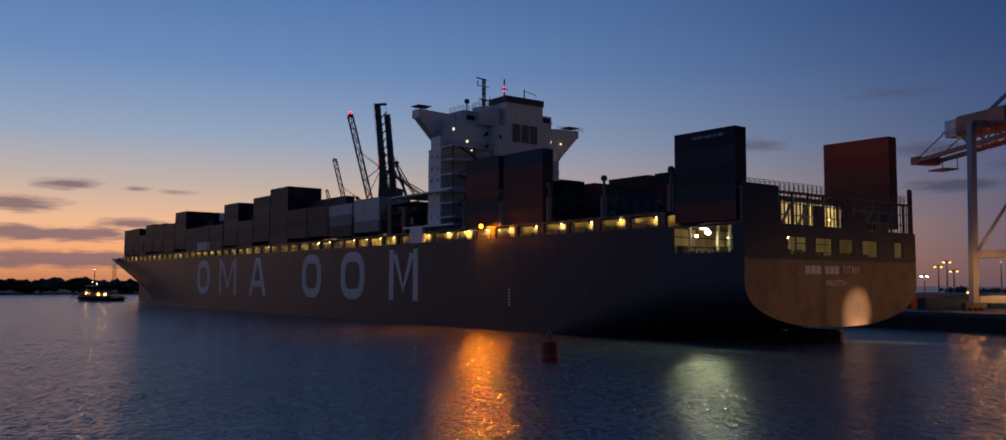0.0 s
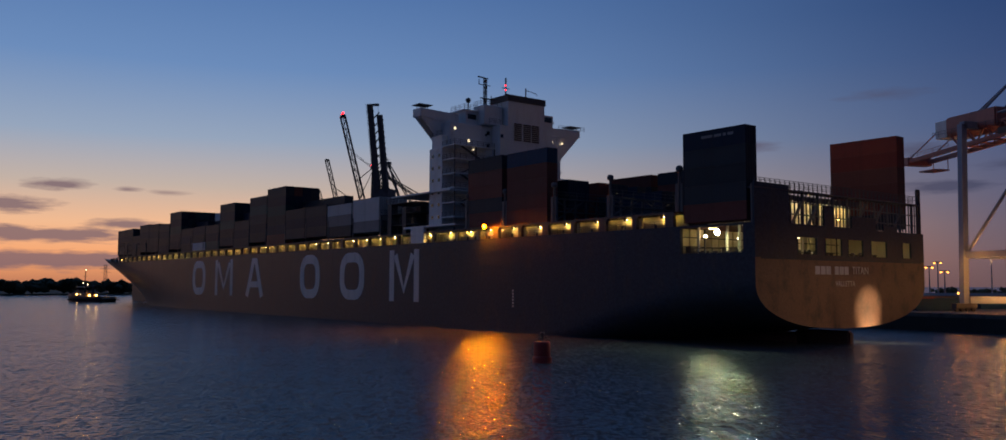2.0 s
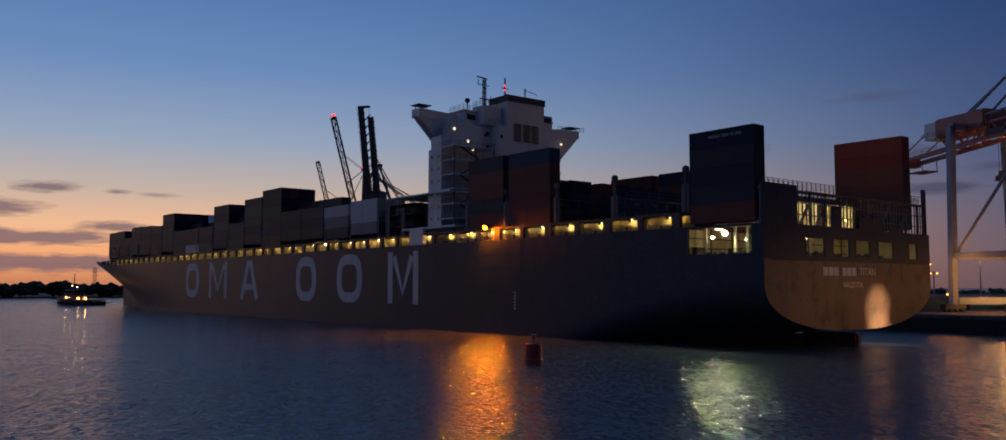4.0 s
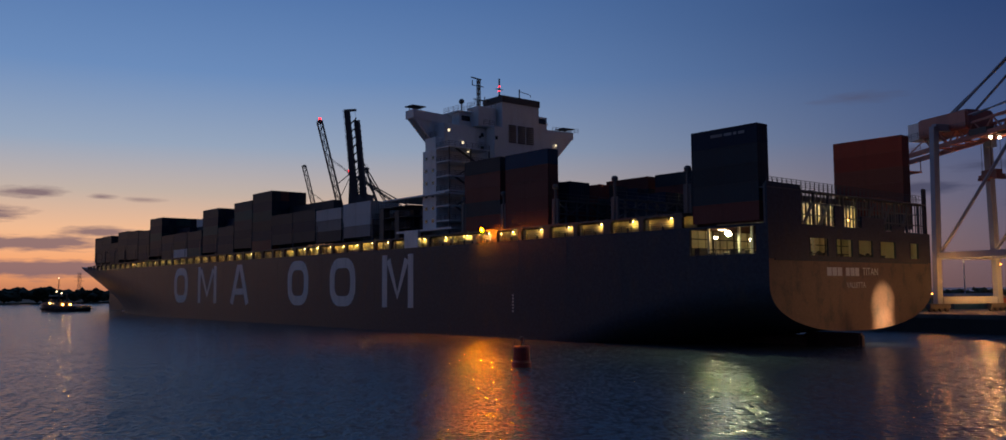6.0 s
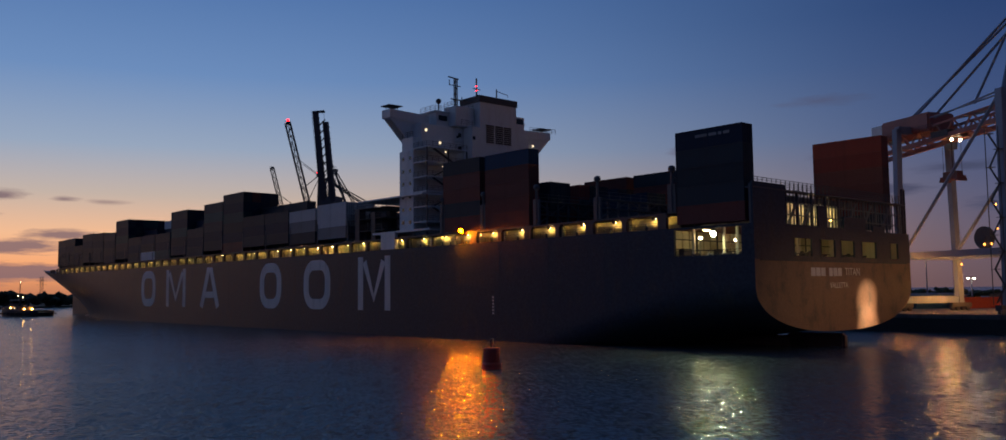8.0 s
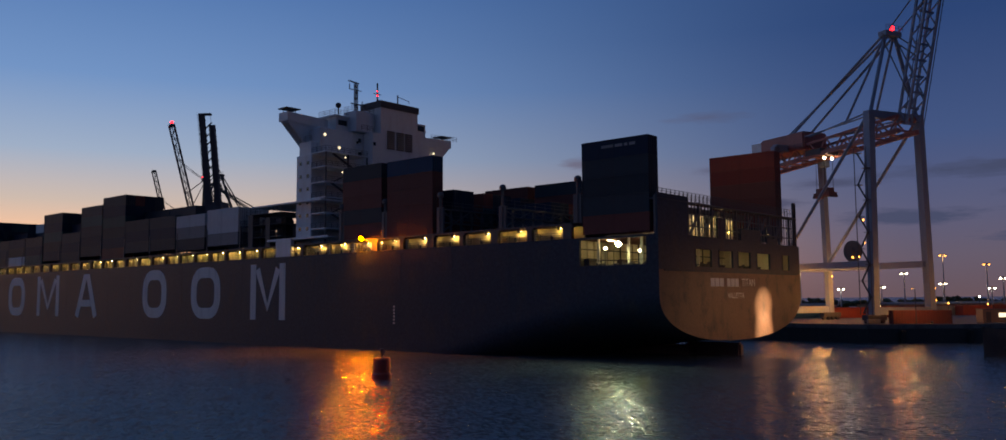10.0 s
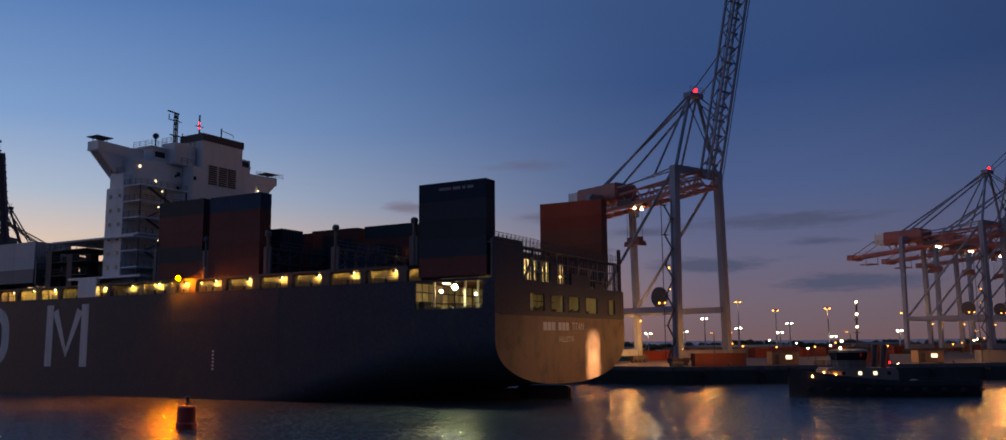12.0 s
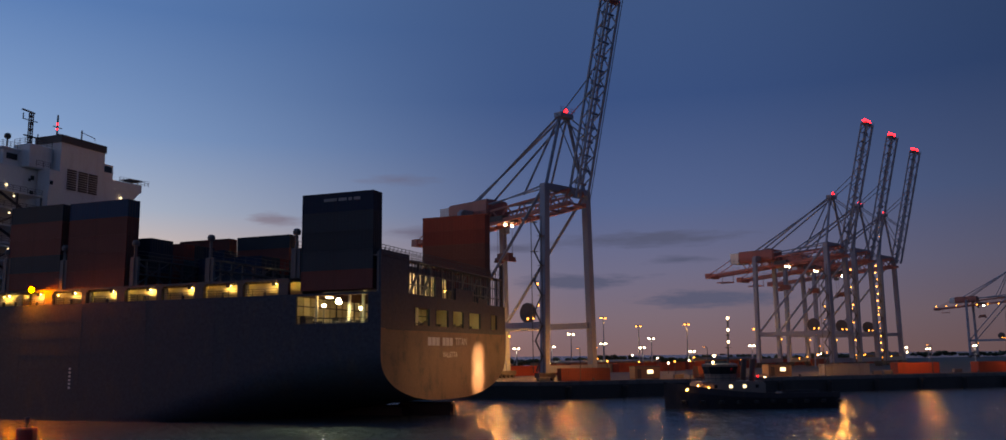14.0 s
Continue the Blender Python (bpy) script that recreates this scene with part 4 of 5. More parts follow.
def stack(x, y_port, rows, tiers, colours, z=19.37, seed=1, length=BOX_L):
    """Rows of containers from y_port inboard (negative rows: to port), tiers high; colours from the top down."""
    rng = random.Random(seed)
    for r in range(rows):
        y = y_port - BOX_W - r * (BOX_W + 0.05)
        n = tiers[r] if isinstance(tiers, (list, tuple)) else tiers
        for k in range(n):
            top_down = n - 1 - k
            c = colours[top_down] if (top_down < len(colours) and r == 0) else rng.choice(colours)
            ob = container(c, Matrix())
            ob.scale.x = length / BOX_L
            riders.append((ob, Matrix.Translation((x, y, z + k * (BOX_H + 0.012)))))


DARK = ["navy", "slate", "brown", "teal", "rust"]
stack(1.3, 22.75, 1, 5, ["navy", "slate", "slate", "slate", "brown"], 17.5, length=10.9)
stack(2.5, -19.75, 1, 6, ["rust", "rust", "brown", "brown", "brown", "slate"], 18.0)
stack(42.6, 22.6, 1, 5, ["blue", "brown", "brown", "brown", "brown"], seed=2, length=11.2)
stack(55.3, 22.6, 2, [5, 5], ["slate", "brown", "brown", "slate", "brown"], 19.5, seed=3, length=10.6)
stack(43.2, -19.8, 1, 5, ["slate", "brown", "brown", "slate", "brown"])
stack(57.3, -19.8, 1, 5, ["brown", "slate", "brown", "brown", "slate"])
stack(28.6, 9.0, 8, 2, DARK, seed=22)
stack(42.9, 17.3, 8, [3, 3, 2, 3, 3, 3, 2, 3], DARK, seed=23, length=11.0)
stack(100.4, 22.5, 3, [3, 3, 3], ["white", "white", "grey"], 20.4, seed=4)
stack(113.5, 22.5, 3, 3, ["white", "grey", "slate"], 19.9, seed=5)
stack(126.2, 22.5, 3, [3, 3, 4], ["slate", "navy", "slate"], 20.4, seed=6)
stack(138.6, 22.5, 3, [3, 3, 4], ["slate", "navy", "slate"], 20.4, seed=7)
stack(150.6, 22.5, 4, 6, ["slate", "navy", "teal", "slate", "navy", "brown"], seed=8)
stack(163.2, 22.5, 3, [5, 5, 5], ["slate", "teal", "slate", "navy", "slate"], 20.4, seed=9)
stack(175.6, 22.5, 3, [3, 4, 4], ["slate", "navy", "slate"], seed=10)
stack(187.3, 22.5, 4, 5, ["slate", "navy", "teal", "slate", "navy"], 20.1, seed=11)
stack(200.2, 22.5, 3, [3, 3, 4], ["slate", "navy", "teal"], seed=12)
stack(212.8, 22.5, 3, [3, 3, 3], ["navy", "slate", "white"], seed=13)
stack(212.8, 15.0, 1, 5, ["white", "slate", "slate"], seed=13)
stack(224.6, 22.5, 4, [3, 3, 4, 4], ["slate", "navy", "slate"], seed=14)
stack(237.0, 22.5, 6, [5, 5, 5, 5, 5, 5], ["slate", "navy", "teal", "slate", "navy"], 20.6, seed=15)
stack(249.8, 22.5, 5, [4, 4, 4, 4, 4], ["slate", "navy", "slate", "navy"], 19.6, seed=16)
stack(262.4, 22.5, 4, [4, 4, 4, 4], ["slate", "navy", "slate"], 20.2, seed=17)
stack(275.0, 22.3, 4, [4, 4, 4, 4], ["slate", "navy", "slate"], 20.6, seed=18)
stack(288.0, 21.6, 4, [3, 3, 4, 4], ["slate", "navy", "slate"], 19.6, seed=19)
stack(300.6, 21.2, 4, [4, 4, 4, 4], ["slate", "navy", "slate"], 20.2, seed=20)
stack(315.0, 20.2, 4, [4, 4, 4, 4], ["slate", "navy", "slate"], 20.3, seed=21)

# writing too worn to read on the top box of the aft stack
for x0, x1, z0 in ((2.2, 3.3, 1.45), (3.6, 4.2, 1.45), (4.5, 5.9, 1.45), (6.2, 8.4, 1.45)):
    part("painted_bar", bm_box(x0, x1, BOX_W - 0.005, BOX_W + 0.006, z0, z0 + 0.4), BOXES["grey"], riders[4][0])


def forecastle():
    bm = bmesh.new()
    box(bm, 329, 330, -19, 19, DECK, 24.5)
    box(bm, 330, 336, -12, 12, DECK, 21.5)
    part("breakwater", bm, HULL, ship, "dark steel breakwater on the forecastle")
    bm = bmesh.new()
    beam(bm, (350, 0, DECK), (350, 0, 29), 0.5)
    part("foremast", bm, STEEL, ship)
    bm = bmesh.new()
    beam(bm, (345, 5, 18.0), (345, 9, 18.0), 1.6, sides=14)
    part("mooring_winch", bm, STEEL, ship)

    rng = random.Random(12)
    bm = bmesh.new()
    for i in range(90):
        k = rng.random() ** 1.6
        x, side = 349 - 26 * k, rng.choice((1, 1, -1))
        yy = side * (half_breadth(x, 0.2) + rng.uniform(0, 0.8) + 1.6 * k * rng.random())
        r = rng.uniform(0.15, 0.45) * (1.15 - k)
        m = Matrix.Translation((x, yy, 0.05 + r * 0.3)) @ Matrix.Diagonal((r * 3, r * 1.6, r, 1))
        bmesh.ops.create_icosphere(bm, subdivisions=1, radius=1, matrix=m)
    tagged(part("bow_wave", bm, FOAM, ship), "thin white foam at the stem")


forecastle()


# ---- ship-to-shore cranes: x along the quay, y landward, z up from the quay, origin under the girder at the front legs ----


def sts_crane(m, raised=True):
    c = thing("gantry_crane", "blue-grey ship-to-shore gantry crane, boom raised, red machinery house", "crane", m, "gantry cranes on the quay")
    HALF, GAUGE, TOP, PORTAL = 7.0, 27.0, 42.4, 11.8
    for x in (-HALF, HALF):
        for y in (0, GAUGE):
            bm = bmesh.new()
            lean = 0.9 if x > 0 else -0.9
            beam(bm, (x + lean, y, 1.6), (x, y, TOP if y == 0 else TOP - 3.0), 1.5 if y == 0 else 1.3)
            leg = part("leg", bm, CRANE, c)
            bm = bmesh.new()
            box(bm, x + lean - 2.6, x + lean + 2.6, y - 0.7, y + 0.7, 0.7, 1.7)
            for k in range(4):
                beam(bm, (x + lean - 2.1 + k * 1.4, y - 0.3, 0.45), (x + lean - 2.1 + k * 1.4, y + 0.3, 0.45), 0.9, sides=12)
            part("bogie", bm, STEEL, leg)
        bm = bmesh.new()
        beam(bm, (x, 0, PORTAL), (x, GAUGE, PORTAL), 1.5, 1.3)
        part("portal_beam", bm, CRANE, c)
        bm = bmesh.new()
        beam(bm, (x, 1, TOP - 1.5), (x, GAUGE - 0.8, PORTAL + 1), 0.7, sides=8)
        part("brace", bm, CRANE, c)
    for y, z in ((0, TOP - 0.6), (GAUGE, TOP - 3.2), (0, 2.4), (GAUGE, 2.4), (GAUGE, PORTAL)):
        bm = bmesh.new()
        beam(bm, (-HALF, y, z), (HALF, y, z), 1.3, 1.5)
        part("cross_beam", bm, CRANE, c)
    # girder with its lattice web, sloping gently to the back
    bm = bmesh.new()
    for x in (-2.6, 2.6):
        for zz, w in ((0, 0.9), (3.0, 0.5)):
            beam(bm, (x, -3.3, 38.2 + zz), (x, 35 if zz else 49, 35.4 + zz if zz else 34.4), w)
        n = 16
        for i in range(n):
            a, b = -3.3 + 38.3 * i / n, -3.3 + 38.3 * (i + 1) / n
            z0, z1 = 38.2 - 2.8 * i / n + (0 if i % 2 else 3), 38.2 - 2.8 * (i + 1) / n + (3 if i % 2 else 0)
            beam(bm, (x, a, z0), (x, b, z1), 0.28)
    for i in range(12):
        y = -3 + 38 * i / 11
        beam(bm, (-2.6, y, 38.2 - 2.8 * i / 11), (2.6, y, 38.2 - 2.8 * i / 11), 0.35)
    box(bm, -3.3, 3.3, 48.0, 50.2, 33.6, 35.4)
    for x in (-2.6, 2.6):
        beam(bm, (x, 38, 40.5), (x, 48.5, 35.0), 0.2)
        rail(bm, (x, 36, 35.8), (x, 48, 34.9), 1.1, 2.4)
    box(bm, -2.0, 2.0, 41, 46, 31.6, 31.9)
    for y in (41.2, 45.8):
        beam(bm, (1.8, y, 31.9), (1.8, y, 34.6), 0.14)
    girder = part("girder", bm, CRANERED, c, "red lattice trolley girder")
    bm = bmesh.new()
    box(bm, -3.6, 3.6, 21.5, 35.6, 38.4, 42.4)
    bmesh.ops.bevel(bm, geom=bm.edges[:], offset=0.35, segments=2, affect="EDGES")
    house = part("machinery_house", bm, CRANERED, c, "faded red machinery house")
    part("roof_fan", bm_box(-1.2, 1.2, 24, 26.5, 42.4, 43.0), STEEL, house)
    bm = bmesh.new()
    box(bm, -3.2, 3.2, 35.7, 39.0, 38.2, 42.0)
    part("electrical_house", bm, WHITE, house)
    for z in (38.5,):
        bm = bmesh.new()
        rail(bm, (-3.9, 20, z), (-3.9, 39.2, z), 1.1, 2)
        rail(bm, (3.9, 20, z), (3.9, 39.2, z), 1.1, 2)
        rail(bm, (-3.9, 39.2, z), (3.9, 39.2, z), 1.1, 2)
        part("guard_rail", bm, STEEL, house)
    # apex frame and stays
    bm = bmesh.new()
    for x in (-3.4, 3.4):
        beam(bm, (x * 1.9, 0, TOP), (x * 0.35, 0, 59.0), 0.8, sides=8)
        beam(bm, (x * 0.35, 0, 59.0), (x * 1.2, 9, 41.5), 0.5, sides=8)
    box(bm, -2.2, 2.2, -1.0, 1.0, 58.4, 59.4)
    part("apex_frame", bm, CRANE, c)
    for x in (-2.4, 0, 2.4):
        bm = bmesh.new()
        beam(bm, (x * 0.6, 0.3, 58.8), (x, 31.5 - abs(x) * 2, 42.0), 0.55, sides=8)
        part("backstay", bm, CRANE, c)
    bm = bmesh.new()
    for x in (-2.4, 2.4):
        beam(bm, (x * 2.7, 0, TOP), (x, 21, 41.0), 0.4, sides=6)
        beam(bm, (x * 2.7, 0, TOP - 0.8), (x, 26, 41), 0.35, sides=6)
    part("stay_frame", bm, CRANE, c)
    lamp = part("apex_lamp", bm_ball((0, -0.6, 60.0), 0.5), REDLAMP, c, "red obstruction lamp")
    bm = bmesh.new()
    rail(bm, (-2.4, -1.2, 59.4), (2.4, -1.2, 59.4), 1.1, 1.2)
    part("guard_rail", bm, STEEL, c)
    # raised boom
    foot, tip = Vector((0, -3.6, 39.6)), Vector((0, -14.2, 82.4) if raised else (0, -46.0, 39.7))
    bm = bmesh.new()
    d = (tip - foot).normalized()
    back = Vector((0, d.z, -d.y)).normalized()  # square to the boom
    for x in (-1.9, 1.9):
        for k in (-1.1, 1.1):
            beam(bm, foot + back * k + Vector((x, 0, 0)), tip + back * k + Vector((x, 0, 0)), 0.42)
        n = 18
        for i in range(n):
            a, b = foot.lerp(tip, i / n), foot.lerp(tip, (i + 1) / n)
            s = 1.1 if i % 2 else -1.1
            beam(bm, a + back * s + Vector((x, 0, 0)), b - back * s + Vector((x, 0, 0)), 0.24)
    for i in range(15):
        a = foot.lerp(tip, i / 14)
        beam(bm, a - Vector((1.9, 0, 0)), a + Vector((1.9, 0, 0)), 0.35)
        if i < 14:
            beam(bm, a - Vector((1.9, 0, 0)), foot.lerp(tip, (i + 1) / 14) + Vector((1.9, 0, 0)), 0.2)
    boom = part("boom", bm, CRANE, c, "raised blue-grey lattice boom")
    bm = bmesh.new()
    for x in (-2.8, 2.8):
        rail(bm, foot + back * -1.3 + Vector((x, 0, 0)), tip + back * -1.3 + Vector((x, 0, 0)), 0.9, 3.0)
    part("walkway_rail", bm, STEEL, boom)
    for x in (-2.1, 2.1):
        for p, k, b, w in (((x, 0.2, 59.0), 0.30, -1.0, 0.22), ((x * 0.7, -0.4, 59.0), 0.62, 0.0, 0.18), ((x, 0.6, 59.0), 0.12, -1.0, 0.18)):
            bm = bmesh.new()
            beam(bm, p, foot.lerp(tip, k) + back * b + Vector((x, 0, 0)), w)
            part("forestay", bm, LATTICE, c)
    for x in (-2, 0, 2):
        part("boom_lamp", bm_ball(tip + Vector((x, 0, 1.0)), 0.6), REDLAMP, boom, "red lamp at the boom head")
    bm = bmesh.new()
    box(bm, -2.6, 2.6, tip.y - 0.7, tip.y + 0.9, tip.z - 0.4, tip.z + 0.4)
    part("boom_head", bm, CRANERED, boom)
    # trolley with cab, hoist ropes and spreader parked over the back span
    bm = bmesh.new()
    box(bm, -3.2, 3.2, 17, 21.5, 36.6, 37.9)
    trolley = part("trolley", bm, STEEL, c)
    part("cab", bm_box(2.2, 3.8, 21.4, 23.0, 34.6, 36.6), CRANE, trolley, "operator cab")
    bm = bmesh.new()
    for x in (-1.2, 1.2):
        for y in (18, 20.5):
            beam(bm, (x, y, 29.2), (x, y, 36.6), 0.07)
    part("hoist_rope", bm, STEEL, trolley)
    bm = bmesh.new()
    box(bm, -1.2, 1.2, 17.0, 21.6, 27.6, 28.3)
    box(bm, -0.8, 0.8, 17.4, 21.2, 28.3, 29.3)
    for y in (17.2, 21.4):
        box(bm, -1.3, 1.3, y - 0.3, y + 0.3, 27.2, 27.7)
    part("spreader", bm, SPREADER, trolley, "dark red container spreader")
    for x in (-0.8, 0.8):
        part("cab_lamp", bm_ball((x * 1.4, 18.0, 35.9), 0.3), WHITELAMP, trolley, "bright trolley floodlight")
    # cable reel, stair tower with its lamps, portal lamps
    bm = bmesh.new()
    beam(bm, (-HALF + 1.2, 7.0, 14.6), (-HALF + 1.8, 7.0, 14.6), 4.4, sides=28)
    beam(bm, (-HALF + 1.1, 7.0, 14.6), (-HALF + 1.9, 7.0, 14.6), 1.2, sides=12)
    part("cable_reel", bm, STEEL, c, "large dark cable reel")
    bm = bmesh.new()
    for k in range(10):
        s = 1 if k % 2 else -1
        z = 2 + k * 3.2
        beam(bm, (-HALF - 1.6, 1.0 - s, z), (-HALF - 1.6, 1.0 + s, z + 3.2), 0.1, 0.35)
        box(bm, -HALF - 2.1, -HALF - 0.8, 1.0 + s - 0.6, 1.0 + s + 0.6, z + 3.1, z + 3.2)
    for y in (-0.5, 2.5):
        beam(bm, (-HALF - 1.9, y, 1.7), (-HALF - 1.9, y, 35), 0.12)
    part("stair_tower", bm, STEEL, c)
    for at in ((-HALF - 1.2, 1.5, 20.5), (-HALF - 1.2, 1.5, 16.0)):
        part("stair_lamp", bm_ball(at, 0.22), SODIUM_FAR, c)
    for at in ((-HALF + 1, 5.0, 13.3), (-HALF + 1, 6.6, 13.3), (HALF + 0.9, GAUGE - 1, 10)):
        part("portal_lamp", bm_ball(at, 0.2), SODIUM_FAR, c, "bright portal lamp")
    return c


def crane_at(at, seaward):
    """The pose of a crane whose front legs stand at at."""
    s = Vector((*seaward, 0)).normalized()
    y = -s
    x = y.cross(Vector((0, 0, 1)))
    return Matrix(((x.x, y.x, 0, at[0]), (x.y, y.y, 0, at[1]), (0, 0, 1, QUAY_Z - 0.151), (0, 0, 0, 1)))


SEA = (0.243, -0.97)
crane = sts_crane(crane_at((111.7, 157.65), SEA))
for at, lit in (((255, 199.2), 0), ((279.7, 207), 6), ((309, 217.6), 14)):
    c = copy_thing(crane, crane_at(at, SEA))
    for k in range(lit):
        part("stair_lamp", bm_ball((-8.4 + 0.8 * (k % 2), 1.4, 3.0 + k * (38.0 / lit)), 0.26), SODIUM_FAR, c, "small stair lamp")
    if lit > 6:
        for z in (45.5, 50.0, 54.0):
            part("stair_lamp", bm_ball((-3.0, 0.8, z), 0.24), SODIUM_FAR, c, "small stair lamp")
far = tagged(sts_crane(crane_at((607, 334), SEA), False), "blue-grey gantry crane with its boom lowered, lit along the girder")
for k in range(14):
    part("girder_lamp", bm_ball((-3.2, -40 + k * 6.8, 36.4), 0.3), SODIUM_FAR, far, "lit girder lamp")


def heavy_boom():
    """A raised boom of two deep plated girders, laced between."""
    foot, tip = Vector((0, -3.6, 39.6)), Vector((0, -14.2, 82.4))
    bm = bmesh.new()
    for x, top in ((2.7, 0.9), (-1.5, 1.0)):
        end = foot.lerp(tip, top)
        beam(bm, foot + Vector((x, 0, 0)), end + Vector((x, 0, 0)), 2.0, 2.0)
        beam(bm, foot + Vector((x - 1.6, 0, 0)), foot.lerp(tip, top - 0.25) + Vector((x - 1.2, 0, 0)), 0.5)
        for k in range(16):
            p = foot.lerp(end, k / 16)
            box(bm, p.x + x - 1.5, p.x + x + 1.5, p.y - 0.3, p.y + 0.3, p.z, p.z + 0.5)
    for k in range(12):
        p = foot.lerp(tip, k / 13)
        beam(bm, p + Vector((-1.5, 0, 0)), foot.lerp(tip, (k + 1) / 13) + Vector((2.7, 0, 0)), 0.4)
    box(bm, -4, 4, -6, 2, 38, 47)
    return mesh_of("boom", bm, LATTICE)


# cranes on the berth behind the ship
for at, sea in (((-57, 403), (-0.97, -0.23)), ((-92, 548), (-0.97, -0.23)), ((-134, 733), (-0.97, -0.23)), ((-49, 387.7), (-0.30, -0.95))):
    c = tagged(copy_thing(crane, crane_at(at, sea)), "gantry crane with raised boom behind the ship, silhouette dark put into its colour", group="gantry cranes on the berth behind the ship")
    for o in list(c.children_recursive):
        # darker colour on all parts stands in for backlit shade against the sky
        if o.type == "MESH" and not o.data.materials[0].name.endswith("glow"):
            o.material_slots[0].link = "OBJECT"
            o.material_slots[0].material = LATTICE
        if at[0] == -49 and o.name.split(".")[0] == "boom":
            o.data = heavy_boom()
        if at[0] != -57 and o.name.split(".")[0] in ("boom_lamp", "apex_lamp", "cab_lamp"):
            bpy.data.objects.remove(o)


# ---- yard: lamp masts, sheds, stacked boxes ----


def lamp_mast(az, el, d, colour_mat, lamp_colour, watts):
    d = min(d, 330 if az < 52 else 420)
    top = EYE[2] + d * math.tan(radians(el))
    at = bearing(az, d)
    z0 = QUAY_Z - 0.151
    h = max(4.0, top - z0)
    c = thing("lamp_mast", "tall steel lamp mast with lit floodlight head", "street lamp", Matrix.Translation((at.x, at.y, z0)), "lamp masts in the yard")
    bm = bmesh.new()
    lathe(bm, [(0.28, 0), (0.22, h * 0.5), (0.13, h)], 10)
    part("mast", bm, CRANE, c)
    bm = bmesh.new()
    box(bm, -1.3, 1.3, -0.25, 0.25, h - 0.05, h + 0.25)
    part("lamp_bracket", bm, STEEL, c)
    for x in (-1.0, 1.0):
        bm = bmesh.new()
        lathe(bm, [(0.12, -0.35), (0.30, -0.3), (0.34, -0.08), (0.2, 0.0)], 10, (x, 0, h - 0.05))
        part("lamp_head", bm, colour_mat, c, "lit floodlight")
    if watts:
        point_lamp("mast_light", (at.x, at.y, z0 + h - 0.9), lamp_colour, watts * 0.04, 1.0)


ORANGE, PALE = (1.0, 0.48, 0.13), (1.0, 0.82, 0.55)
for az, el, d, white, watts in ((42.82, 1.84, 420, 0, 60000), (39.78, 1.77, 460, 0, 0), (37.55, 2.34, 400, 0, 40000), (40.57, 0.98, 560, 1, 0), (35.45, 1.34, 480, 1, 0),
                                (36.92, 0.46, 520, 0, 0), (37.5, 0.7, 620, 1, 0), (39.98, 0.42, 600, 1, 0), (43.1, 0.14, 600, 1, 0), (47.04, 1.47, 430, 0, 60000),
                                (46.76, 0.45, 560, 1, 0), (34.19, 0.54, 560, 1, 0), (31.91, 0.44, 420, 1, 30000), (50.43, 1.09, 520, 0, 0), (55.45, 0.2, 600, 1, 0),
                                (56.71, 0.11, 640, 1, 0), (59.1, 0.25, 480, 1, 40000), (29.6, 1.6, 330, 0, 40000),
                                (26.4, 1.08, 300, 0, 0), (26.85, 1.34, 310, 0, 0), (27.2, 0.81, 290, 0, 0), (25.65, 0.52, 320, 1, 0)):
    lamp_mast(az, el, d, WHITELAMP if white else SODIUM_FAR, PALE if white else ORANGE, watts)


